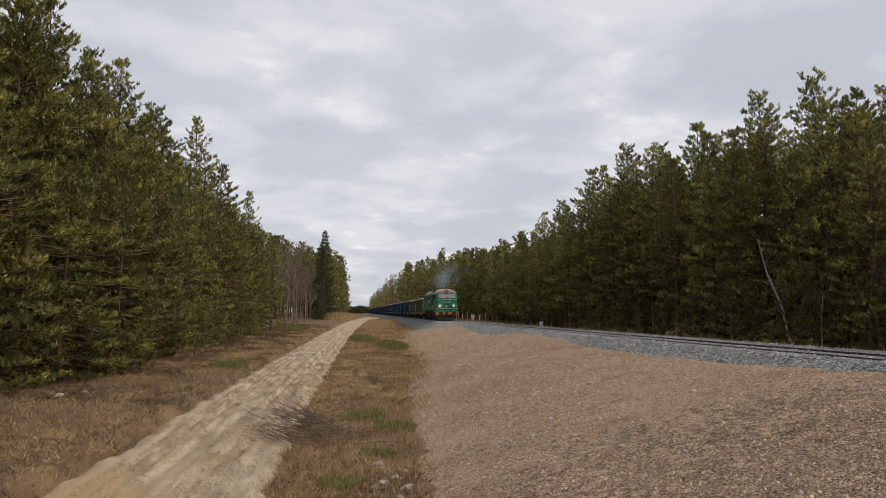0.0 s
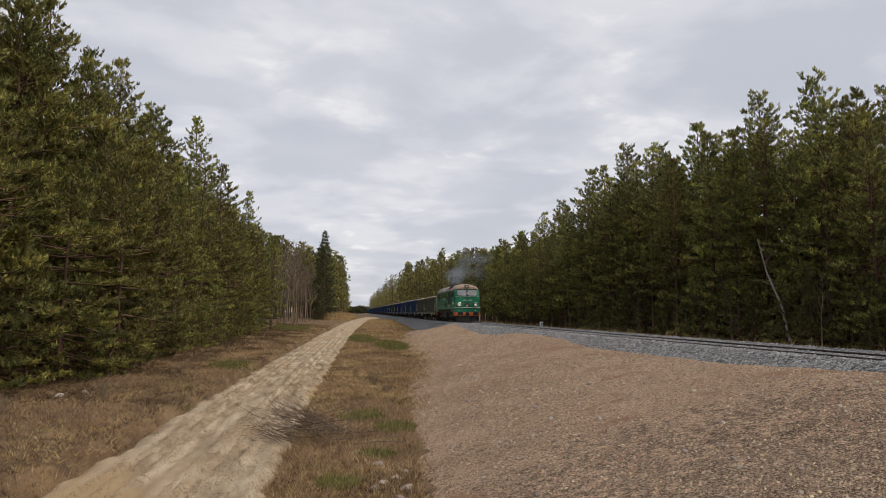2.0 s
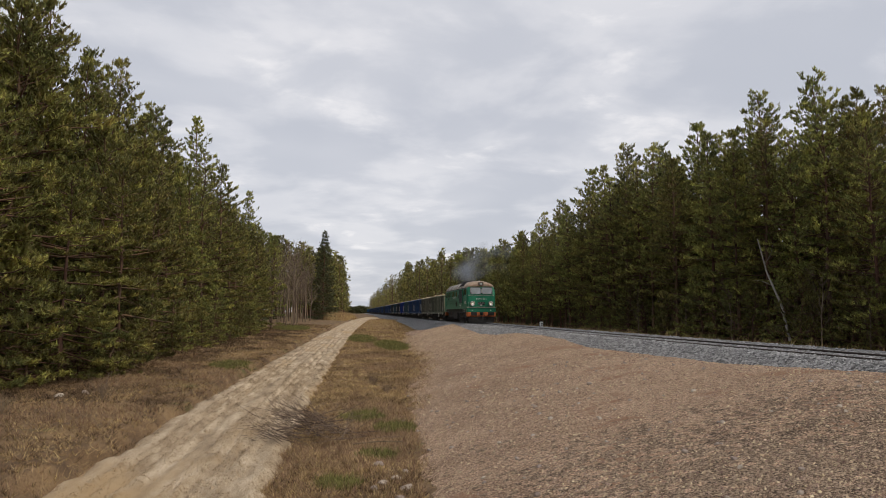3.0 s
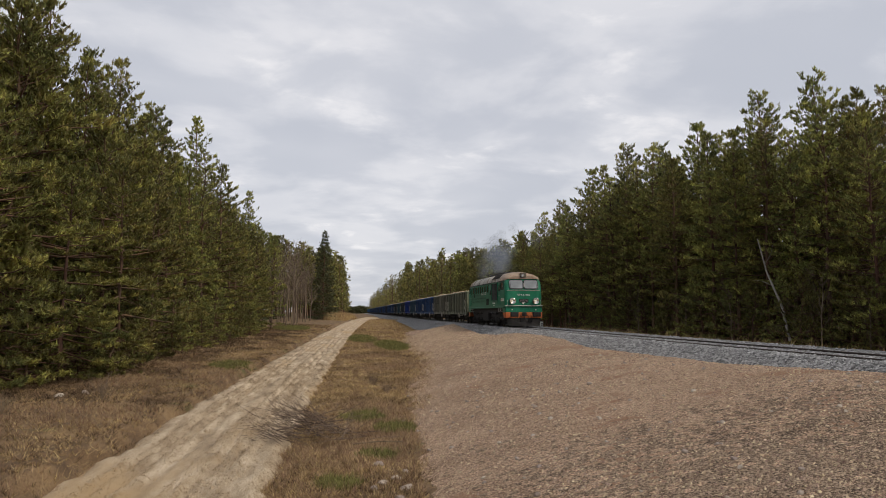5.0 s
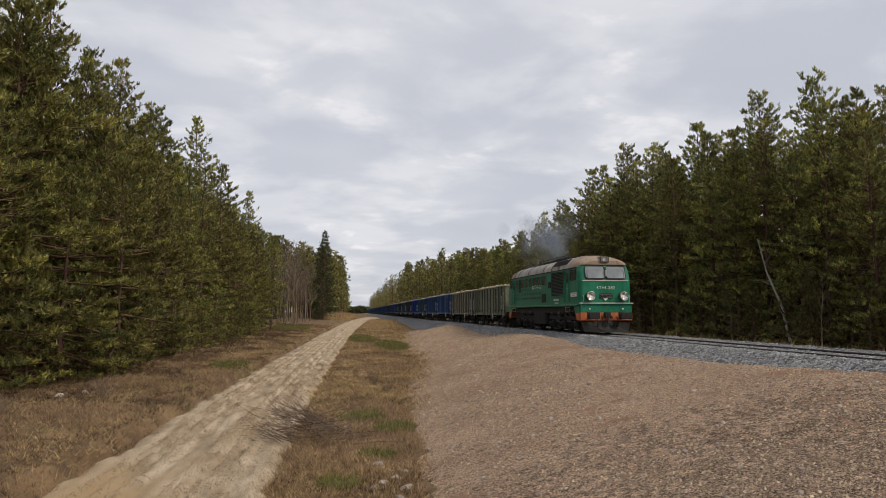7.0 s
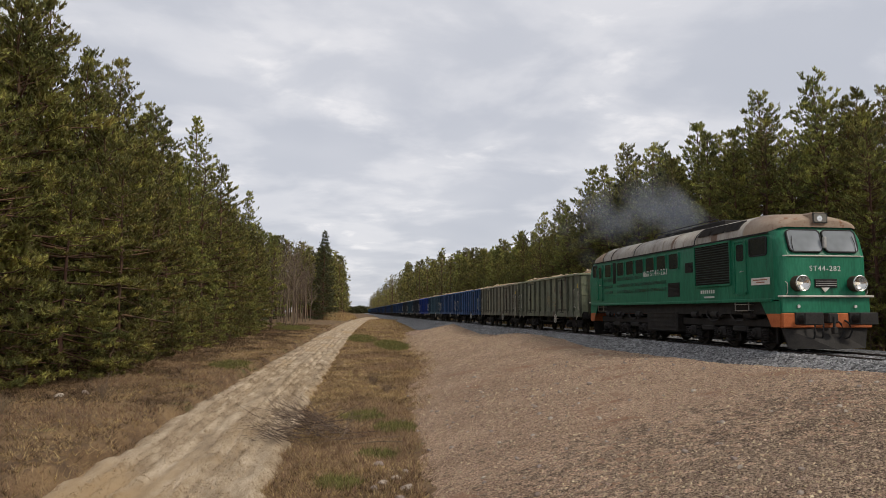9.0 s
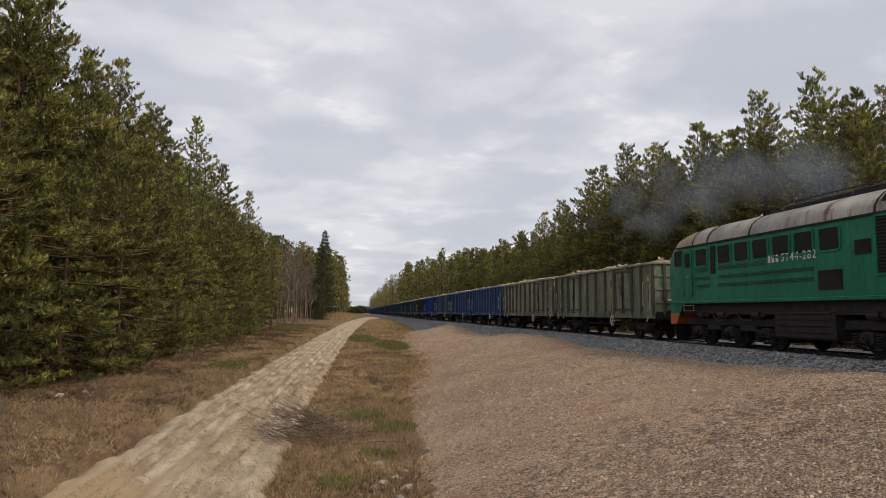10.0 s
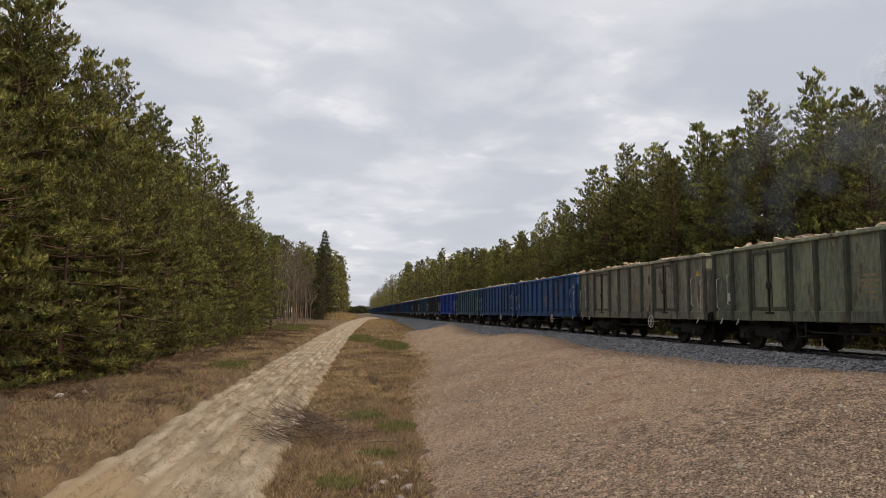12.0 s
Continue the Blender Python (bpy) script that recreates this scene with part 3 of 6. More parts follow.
def build_forest():
    rnd = random.Random(21)
    L_EDGE = "bushy Scots pine with green branches down to the ground"
    L_TALL = "tall Scots pine with bare reddish trunk and dark crown"
    edge_h, tall_h, fill_h = (12.5, 13.2, 13.9, 14.6), (15.0, 15.7, 16.4, 17.1), (14.5, 15.5, 16.5)
    stock_edge = [conifer("pine_tree", 40 + i, edge_h[i], 0.02, (2.7, 3.0, 2.6, 3.1)[i], 0.72, 1650, 7, size=0.215, width=0.037, trunk_r=0.17, droop=0.15, full=(0.7, 0.6, 0.75, 0.65)[i]) for i in range(4)]
    stock_near = [conifer("pine_tree", 60 + i, 10.0, 0.03, (3.5, 3.2)[i], 0.72, 6200, 10, size=0.19, width=0.025, trunk_r=0.13, dead=30, droop=0.28, full=0.7) for i in range(2)]
    stock_tall = [conifer("pine_tree", 80 + i, tall_h[i], (0.20, 0.30, 0.14, 0.26)[i], (3.1, 2.8, 3.3, 3.0)[i], 0.62, 1500, 7, size=0.24, width=0.040, trunk_r=0.16, dead=16, full=(0.75, 0.6, 0.85, 0.7)[i]) for i in range(4)]
    stock_fill = [conifer("pine_tree", 100 + i, fill_h[i], 0.15, 2.7, 0.85, 540, 5, size=0.43, width=0.095, trunk_r=0.15, full=0.55, detail=0) for i in range(3)]
    stock_low = [conifer("young_pine", 110 + i, 4.6, 0.0, 1.7, 0.38, 500, 6, size=0.19, width=0.031, trunk_r=0.07, dead=6, droop=0.1, full=0.8) for i in range(3)]
    stock_spruce = [conifer("spruce_tree", 120 + i, 15.0, 0.03, 2.6, 0.42, 2200, 6, "spruce", size=0.32, width=0.045, trunk_r=0.16, detail=1) for i in range(2)]
    stock_bare = [bare_tree("birch_tree", 140 + i, 12 + i, M["twig"]) for i in range(3)]

    def stand(stock, sizes, k, x, y, h, label, group):
        plant(stock[k], x, y, h / sizes[k], rnd.uniform(0, 360), label, "pine tree", group)
    # left wood: bushy edge, taller behind
    for x, y, k, s in ((-10.8, 25.8, 0, 1.0), (-8.6, 32.5, 1, 0.9), (-9.6, 28.8, 0, 0.8), (-13.6, 28.0, 1, 1.3), (-10.4, 36.5, 0, 1.12), (-13.3, 33.0, 0, 1.6), (-15.5, 24.5, 0, 1.6), (-9.2, 41.0, 1, 0.9)):
        plant(stock_near[k], x, y, s, rnd.uniform(0, 360), L_EDGE, "pine tree", "pines along the dirt road")
    for x, y in ((-17.0, 26.5), (-15.8, 31.0), (-18.5, 30.0), (-16.8, 36.0)):
        stand(stock_tall, tall_h, rnd.randrange(4), x, y, tops(y, -1) * rnd.uniform(0.98, 1.08), L_TALL, "pines in the wood")
    y = 28.0
    while y < 94:
        x = left_edge(y) - 1.2 + rnd.uniform(-0.6, 0.6)
        if y > 43:
            stand(stock_edge, edge_h, rnd.randrange(4), x, y, tops(y, -1) * rnd.uniform(0.62, 0.85), L_EDGE, "pines along the dirt road")
        stand(*((stock_edge, edge_h, rnd.randrange(4)) if y < 80 else (stock_fill, fill_h, rnd.randrange(3))), x - rnd.uniform(2.4, 4.2), y + rnd.uniform(-1, 1), tops(y, -1) * rnd.uniform(0.84, 0.99), L_EDGE, "pines along the dirt road")
        y += rnd.uniform(2.6, 3.8) * (1 if y < 60 else 1.3)
    y = 23.5
    while y < 75:
        plant(stock_low[rnd.randrange(3)], left_edge(y) + rnd.uniform(-0.9, 0.5), y, rnd.uniform(0.5, 1.0), rnd.uniform(0, 360), "young bushy pine under the taller trees", "young pine", "young pines at the wood's edge")
        if y < 48:
            plant(stock_low[rnd.randrange(3)], left_edge(y) - rnd.uniform(1.5, 3.2), y, rnd.uniform(0.8, 1.2), rnd.uniform(0, 360), "young bushy pine under the taller trees", "young pine", "young pines at the wood's edge")
        y += rnd.uniform(1.3, 2.6)
    y = 22.0
    while y < 150:
        for r in range(3 if y < 75 else 2):
            stand(stock_fill, fill_h, rnd.randrange(3), left_edge(y) - 7.0 - r * 3.6 + rnd.uniform(-1, 1), y + rnd.uniform(-1.5, 1.5), tops(y, -1) * (rnd.uniform(0.86, 0.99) if y < 80 else rnd.uniform(0.9, 1.06)), L_TALL, "pines in the wood")
        y += 4.4
    for y in (91, 94.5, 98, 101, 104, 107, 110, 113, 117, 121, 125, 129, 133, 138, 145, 152):
        for r in range(2):
            plant(stock_bare[rnd.randrange(3)], left_edge(y) + rnd.uniform(-1, 1.2) - 3 * r, y, rnd.uniform(0.66, 0.98), rnd.uniform(0, 360), "leafless grey-brown birch at the edge of the wood", "birch tree", "bare trees")
    plant(stock_spruce[0], left_edge(142) + 1.8, 142, 1.14, 40, "dark narrow spruce at the end of the tree line", "spruce tree")
    plant(stock_spruce[1], left_edge(150) + 1.2, 150, 0.95, 90, "dark narrow spruce at the end of the tree line", "spruce tree")
    # single trees that stand over the rest
    for x, y, top in ((-13.6, 34.3, 16.9), (-14.3, 40.1, 19.2), (-12.3, 39.9, 16.1), (-12.8, 47.1, 18.5), (-11.9, 52.2, 17.1), (-12.0, 68.9, 20.5), (-9.3, 86.3, 16.7), (29.0, 77.0, 18.8), (28.8, 66.8, 19.1), (27.7, 57.7, 17.1), (28.6, 53.1, 17.8), (26.9, 41.7, 16.6), (28.4, 38.5, 16.9), (27.4, 34.9, 14.4), (28.6, 35.1, 15.1), (27.8, 32.5, 14.4), (29.3, 88.4, 16.8), (29.5, 96.4, 16.5)):
        k = rnd.randrange(4)
        plant(stock_tall[k], x, y, (top - ground_at(x, y)) / tall_h[k], rnd.uniform(0, 360), L_TALL, "pine tree", "pines beside the railway" if x > 0 else "pines along the dirt road")
    # right wood
    y = 12.0
    while y < 150:
        near = y < 75
        for r in range(2 if near else 1):
            x = right_edge(y) + r * 3.0 + rnd.uniform(-0.9, 0.9)
            stand(*((stock_tall, tall_h, rnd.randrange(4)) if y < 95 else (stock_fill, fill_h, rnd.randrange(3))), x, y + rnd.uniform(-0.8, 0.8), tops(y, 1) * rnd.uniform(0.78, 0.95), L_TALL, "pines beside the railway")
        y += rnd.uniform(2.0, 3.0)
    y = 20.0
    while y < 70:
        for r in range(2):
            if r == 0 or rnd.random() < 0.3:
                plant(stock_low[rnd.randrange(3)], right_edge(y) - 0.6 + r * 2.6 + rnd.uniform(-0.7, 0.7), y, rnd.uniform(0.55, 1.25), rnd.uniform(0, 360), "young bushy pine under the taller trees", "young pine", "young pines at the wood's edge")
        y += rnd.uniform(1.3, 2.6)
    y = 14.0
    while y < 160:
        for r in range(3):
            stand(stock_fill, fill_h, rnd.randrange(3), right_edge(y) + (5.0 if y > 75 else 6.0) + r * 3.0 + rnd.uniform(-1, 1), y + rnd.uniform(-1.5, 1.5), tops(y, 1) * (rnd.uniform(0.82, 0.99) if y < 95 else rnd.uniform(0.85, 1.05)), L_TALL, "pines in the wood")
        y += 4.2
    for y, s in ((33, 0.42), (29.5, 0.34), (41, 0.38), (47, 0.33), (55, 0.4), (25, 0.36)):
        plant(stock_bare[rnd.randrange(3)], right_edge(y) - 1.3, y, s, rnd.uniform(0, 360), "thin leafless sapling before the dark pines", "sapling", "bare saplings")
    leaning = empty("leaning_trunk")
    part("trunk", limbs_mesh("trunk", [([(24.2, 35.2, ground_at(24.2, 35.2) - 0.2), (24.2, 36.2, 3.3), (24.3, 37.6, 5.2), (24.5, 38.7, 7.2)], 0.085, 0.03)], M["pale_bark"], 7), None, leaning)
    tagged(part("branchwork", limbs_mesh("branchwork", [([(24.3, 37.0, 4.4), (24.0, 37.6, 4.7), (23.8, 38.4, 4.8)], 0.02, 0.006), ([(24.3, 37.8, 5.6), (24.2, 37.0, 6.2), (24.1, 36.5, 6.9)], 0.018, 0.005)], M["pale_bark"], 4), None, leaning), kind="stuff")
    tagged(leaning, "pale dead trunk leaning among the pines", "dead tree")
    # loose needle tufts added as undergrowth to close and darken both woods' depth
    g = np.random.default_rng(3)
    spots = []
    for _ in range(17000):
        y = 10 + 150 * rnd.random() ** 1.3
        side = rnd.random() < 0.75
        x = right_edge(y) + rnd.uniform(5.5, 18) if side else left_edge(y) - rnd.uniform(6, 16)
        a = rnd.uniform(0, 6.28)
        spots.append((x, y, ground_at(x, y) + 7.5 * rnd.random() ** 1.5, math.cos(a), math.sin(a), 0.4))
    tagged(new("undergrowth", tuft_mesh("undergrowth", spots, 5, 0.85, 0.10, M["spruce"], g)), "dense dark undergrowth of loose needle tufts, added to darken the pine wood", "undergrowth", kind="stuff")
    # far woods on both sides, past counting
    for side in (-1, 1):
        spots, lines = [], []
        y = 152.0
        while y < 900:
            for r in range(3):
                x = (right_edge(y) + r * 4.5 if side > 0 else left_edge(y) - r * 4.5) + rnd.uniform(-2, 2)
                h = tops(y, side) * rnd.uniform(0.86, 1.03)
                z = ground_at(x, y)
                lines.append(([Vector((x, y, z - 0.3)), Vector((x, y, z + h * 0.5)), Vector((x, y, z + h))], 0.16, 0.03))
                for _ in range(130 if y < 300 else 60):
                    f = rnd.uniform(0.14, 1.0)
                    rr = 3.0 * (1 - f) ** 0.5 * rnd.random() ** 0.5 + 0.15
                    a = rnd.uniform(0, 6.28)
                    spots.append((x + rr * math.cos(a), y + rr * math.sin(a), z + h * f, math.cos(a), math.sin(a), 0.4))
            y += 3.6 + (y - 150) * 0.012
        wood = empty("far_wood")
        part("trunks", limbs_mesh("trunks", lines, M["bark"], 4), None, wood)
        part("crowns", tuft_mesh("crowns", spots, 4, 0.7, 0.16, M["needle"], g), None, wood)
        tagged(wood, "distant pine wood along the railway", "wood", kind="stuff")
    # the wood that closes the end of the cutting
    spots = []
    for _ in range(5000):
        x = rnd.uniform(-40, 130)
        spots.append((x, 930 + rnd.uniform(0, 30), 1 + rnd.random() ** 1.2 * (8 + 3 * noise.noise((x * 0.08, 0, 0))), 0, -0.5, 0.8))
    tagged(new("distant_wood", tuft_mesh("distant_wood", spots, 4, 2.4, 0.9, M["spruce"], g)), "low distant wood at the end of the line", "wood", kind="stuff")
    for ob in stock_edge + stock_near + stock_tall + stock_fill + stock_low + stock_spruce + stock_bare:
        for c in list(ob.children):
            bpy.data.objects.remove(c)
        bpy.data.objects.remove(ob)


# ---- the train ----
def glow(name, color, strength):
    m = bpy.data.materials.new(name)
    m.use_nodes = True
    b = m.node_tree.nodes["Principled BSDF"]
    b.inputs["Emission Color"].default_value = (*color, 1)
    b.inputs["Emission Strength"].default_value = strength
    return m


M.update({
    "green": material("green_loco_paint", [(0.008, 0.095, 0.05), (0.013, 0.15, 0.08), (0.028, 0.20, 0.112)], 0.40, scale=1.2, fine=16, bump=0.08, depth=0.01, stretch=(1, 1.0, 0.22), spots=((0.012, 0.045, 0.030), 0.61, 1.3)),
    "roof": material("weathered_roof_paint", [(0.22, 0.195, 0.165), (0.34, 0.31, 0.27), (0.44, 0.41, 0.365)], 0.75, scale=0.9, fine=12, bump=0.15, depth=0.01, stretch=(1, 1, 0.3), spots=((0.13, 0.08, 0.052), 0.555, 1.5)),
    "cab_roof": material("rusty_cab_roof", [(0.25, 0.17, 0.115), (0.36, 0.285, 0.215)], 0.8, scale=1.4, fine=14, bump=0.15, spots=((0.20, 0.085, 0.035), 0.56, 1.9)),
    "slat": material("dark_green_slat", [(0.012, 0.022, 0.017), (0.03, 0.05, 0.04)], 0.6, scale=3, fine=24, bump=0.1),
    "orange": material("orange_buffer_paint", [(0.34, 0.085, 0.025), (0.50, 0.15, 0.05)], 0.6, scale=3, fine=20, bump=0.1),
    "black": material("sooty_black_steel", [(0.012, 0.011, 0.010), (0.035, 0.031, 0.028)], 0.75, scale=3, fine=24, bump=0.25),
    "grime": material("greasy_running_gear", [(0.010, 0.009, 0.009), (0.032, 0.028, 0.025)], 0.7, scale=4, fine=20, bump=0.3),
    "wheel": material("worn_wheel_steel", [(0.03, 0.026, 0.023), (0.075, 0.065, 0.056)], 0.5, 0.5, scale=4, fine=20, bump=0.15),
    "trim": material("cream_trim", [(0.45, 0.42, 0.36), (0.62, 0.58, 0.5)], 0.6, scale=5, fine=30, bump=0.05),
    "rubber": material("black_rubber", [(0.012, 0.012, 0.012), (0.025, 0.025, 0.025)], 0.7, scale=6, fine=30, bump=0.05),
    "steel": material("bright_steel", [(0.35, 0.33, 0.30), (0.5, 0.48, 0.45)], 0.4, 0.8, scale=6, fine=30, bump=0.05),
    "lens": glass("lamp_glass", (0.15, 0.135, 0.11), 0.08),
    "bulb": glow("lit_bulb", (1.0, 0.84, 0.58), 0.55),
    # windscreen grey includes the pale reflected sky, painted into the colour
    "pane": material("cab_window_glass", [(0.16, 0.175, 0.18), (0.34, 0.36, 0.38)], 0.06, scale=0.35, fine=0.7, bump=0.0),
    "chrome": material("lamp_silvering", [(0.55, 0.54, 0.50), (0.8, 0.79, 0.75)], 0.22, 1.0, scale=6, fine=30, bump=0.02),
    "drum": material("lamp_drum_paint", [(0.03, 0.028, 0.02), (0.09, 0.05, 0.032)], 0.6, scale=5, fine=24, bump=0.1),
    "dark_pane": glass("dark_window_glass", (0.022, 0.026, 0.026), 0.08),
    "paper": material("white_notice_board", [(0.55, 0.53, 0.48), (0.7, 0.68, 0.63)], 0.6, scale=5, fine=40, bump=0.02),
    "ink": material("brown_lettering", [(0.25, 0.09, 0.05), (0.3, 0.12, 0.07)], 0.7, scale=5, fine=40, bump=0.0),
    "white": material("white_lettering", [(0.5, 0.5, 0.47), (0.68, 0.68, 0.64)], 0.6, scale=8, fine=40, bump=0.0),
    "signal": material("yellow_sign_paint", [(0.42, 0.30, 0.03), (0.58, 0.43, 0.06)], 0.6, scale=8, fine=30, bump=0.0),
    "yellow": material("faded_yellow_marks", [(0.17, 0.14, 0.075), (0.27, 0.225, 0.13)], 0.7, scale=8, fine=30, bump=0.0),
    "wagon": material("wagon_paint", [(0.42, 0.44, 0.46), (0.95, 0.95, 0.93), (1.5, 1.44, 1.28)], 0.65, scale=0.8, fine=9, bump=0.15, depth=0.01, tint=True, stretch=(1, 1, 0.35), spots=((0.075, 0.046, 0.032), 0.555, 1.6)),
    "wagon_in": material("rusty_wagon_inside", [(0.07, 0.04, 0.025), (0.14, 0.085, 0.055)], 0.9, scale=2, fine=16, bump=0.3),
    "load": material("split_wood_load", [(0.30, 0.19, 0.10), (0.48, 0.36, 0.24), (0.6, 0.5, 0.38)], 0.9, scale=2, fine=14, bump=0.3, island=0.3),
})


def front_y(t):
    """Where the front of the locomotive is at t seconds."""
    return 19.64 - 9.016 * (t - 9) - 0.03636 * (t - 9) ** 2


def pose_at(y):
    return pose(track_x(y), y, RAIL, 0, 0, track_turn(y))


def rows_for(behind, step=0.5):
    """Poses of a vehicle whose middle runs that far behind the front."""
    return [(i * step, pose_at(front_y(i * step) + behind)) for i in range(int(12 / step) + 1)]


def rolling_rows(y, r, phase):
    """A wheelset's turn in its vehicle's space, two frames at a time."""
    return [(i / 15, pose(0, y, r, phase + math.degrees((front_y(0) - front_y(i / 15)) / r), 0, 0)) for i in range(181)]


KEYED, ROLLING, PUFFS = [], [], []


def letters(text, height, mat, name="lettering", depth=0.006):
    cu = bpy.data.curves.new(name, "FONT")
    cu.body, cu.size, cu.extrude, cu.align_x, cu.space_character = text, height / 0.7, depth, "CENTER", 1.22
    tmp = new(name, cu)
    me = bpy.data.meshes.new_from_object(tmp.evaluated_get(bpy.context.evaluated_depsgraph_get()))
    bpy.data.objects.remove(tmp)
    me.materials.clear()
    me.materials.append(mat)
    return me


def pane_bm(y0, y1, z0, z1, x0, x1, r=0.08):
    """A rounded rectangle in the side plane, x0 to x1 thick."""
    bm = B()
    pts = []
    for cy, cz, a0 in ((y1 - r, z1 - r, 0), (y0 + r, z1 - r, 90), (y0 + r, z0 + r, 180), (y1 - r, z0 + r, 270)):
        for k in range(4):
            a = radians(a0 + 30 * k)
            pts.append((cy + r * math.cos(a), cz + r * math.sin(a)))
    rings = [[bm.verts.new((x, y, z)) for y, z in pts] for x in (x0, x1)]
    k = len(pts)
    for i in range(k):
        bm.faces.new((rings[0][i], rings[0][(i + 1) % k], rings[1][(i + 1) % k], rings[1][i]))
    bm.faces.new(rings[0][::-1])
    bm.faces.new(rings[1])
    bmesh.ops.recalc_face_normals(bm, faces=bm.faces)
    return bm


def ring_bm(y0, y1, z0, z1, x0, x1, w, r=0.1):
    """A rounded frame round a pane."""
    bm = B()
    loops = []
    for g in (0, w):
        pts = []
        for cy, cz, a0 in ((y1 - r, z1 - r, 0), (y0 + r, z1 - r, 90), (y0 + r, z0 + r, 180), (y1 - r, z0 + r, 270)):
            for k in range(4):
                a = radians(a0 + 30 * k)
                pts.append((cy + (r - g) * math.cos(a), cz + (r - g) * math.sin(a)))
        loops.append(pts)
    vs = [[bm.verts.new((x, y, z)) for y, z in loops[j]] for x, j in ((x0, 0), (x1, 0), (x1, 1), (x0, 1))]
    k = len(loops[0])
    for a in range(4):
        for i in range(k):
            bm.faces.new((vs[a][i], vs[a][(i + 1) % k], vs[(a + 1) % 4][(i + 1) % k], vs[(a + 1) % 4][i]))
    bmesh.ops.recalc_face_normals(bm, faces=bm.faces)
    return bm


def wheelset_mesh(r, gauge=0.75):
    bm = B()
    for s in (-1, 1):
        prof = [(0.075, r - 0.02 + 0.035), (0.05, r + 0.028), (0.045, r), (-0.065, r - 0.004), (-0.07, r - 0.07), (-0.03, r - 0.09), (-0.025, 0.16), (-0.08, 0.13), (-0.08, 0.0)]
        prof = [(-s * a + s * gauge, b) for a, b in prof]
        n = 28
        rings = [[bm.verts.new((a, b * math.cos(2 * math.pi * k / n), b * math.sin(2 * math.pi * k / n))) for k in range(n)] for a, b in prof[:-1]]
        for p, q in zip(rings, rings[1:]):
            for k in range(n):
                bm.faces.new((p[k], p[(k + 1) % n], q[(k + 1) % n], q[k]))
        bm.faces.new(rings[0])
        bm.faces.new(rings[-1])
        for k in range(4):
            a = math.pi / 2 * k + 0.4
            cyl(bm, (s * (gauge + 0.02), (r - 0.2) * math.cos(a), (r - 0.2) * math.sin(a)), (s * (gauge + 0.075), (r - 0.2) * math.cos(a), (r - 0.2) * math.sin(a)), 0.045, n=8)
    cyl(bm, (-gauge - 0.15, 0, 0), (gauge + 0.15, 0, 0), 0.08)
    bmesh.ops.recalc_face_normals(bm, faces=bm.faces)
    me = bpy.data.meshes.new("wheelset")
    bm.to_mesh(me)
    bm.free()
    me.materials.append(M["wheel"])
    return me


def spring_bm(x, y, z0, z1, r, coils=5):
    bm = B()
    n = coils * 8
    tube(bm, [(x + r * math.cos(i * math.pi / 4), y + r * math.sin(i * math.pi / 4), z0 + (z1 - z0) * i / n) for i in range(n + 1)], 0.026, 5)
    return bm


def loco_section(inset, top):
    """Half outline of the roof over a half width: from gutter to ridge."""
    w = 1.475 - inset
    return [(w, 3.62)] + [(w * math.cos(a) ** 0.8 if a < 1.57 else 0.0, 3.62 + (top - 3.62) * math.sin(a) ** 0.9) for a in (0.22, 0.45, 0.7, 0.95, 1.2, 1.4)] + [(0.0, top)]


def loco_shell():
    """The green body: sides, rounded raked ends."""
    bm = B()
    L = 8.12
    stations = [(-L, 0.26), (-L + 0.02, 0.20), (-L + 0.05, 0.145), (-L + 0.09, 0.10), (-L + 0.14, 0.06), (-L + 0.21, 0.025), (-L + 0.3, 0.0), (-7.4, 0.0), (-6.5, 0.0), (-3, 0.0), (0, 0.0), (3, 0.0), (6.5, 0.0), (7.4, 0.0), (L - 0.2, 0.0), (L - 0.05, 0.0), (L + 0.08, 0.05), (L + 0.15, 0.12), (L + 0.2, 0.22)]
    heights = [1.56, 2.0, 2.86, 3.1, 3.4, 3.62, 3.80]
    rings = []
    for y, inset in stations:
        half = []
        for z in heights:
            end = max(0.0, (abs(y) - 7.4) / 0.72)
            rake = (0.30 * max(0.0, z - 2.86)) * end
            lean = 0.05 * max(0.0, z - 2.86)
            tuck = 0.42 * max(0.0, z - 3.4) * min(end, 1.0)
            half.append((1.475 - inset - lean - tuck, y - math.copysign(rake, y), min(z, 3.62 + 0.16 * min(end, 1.0))))
        rings.append([bm.verts.new((-x, yy, z)) for x, yy, z in half] + [bm.verts.new((x, yy, z)) for x, yy, z in half[::-1]])
    k = len(rings[0])
    for p, q in zip(rings, rings[1:]):
        for i in range(k):
            bm.faces.new((p[i], p[(i + 1) % k], q[(i + 1) % k], q[i]))
    h = k // 2
    for r in (rings[0], rings[-1]):
        for i in range(h - 1):
            bm.faces.new((r[i], r[i + 1], r[k - 2 - i], r[k - 1 - i]))
    bmesh.ops.recalc_face_normals(bm, faces=bm.faces)
    return bm


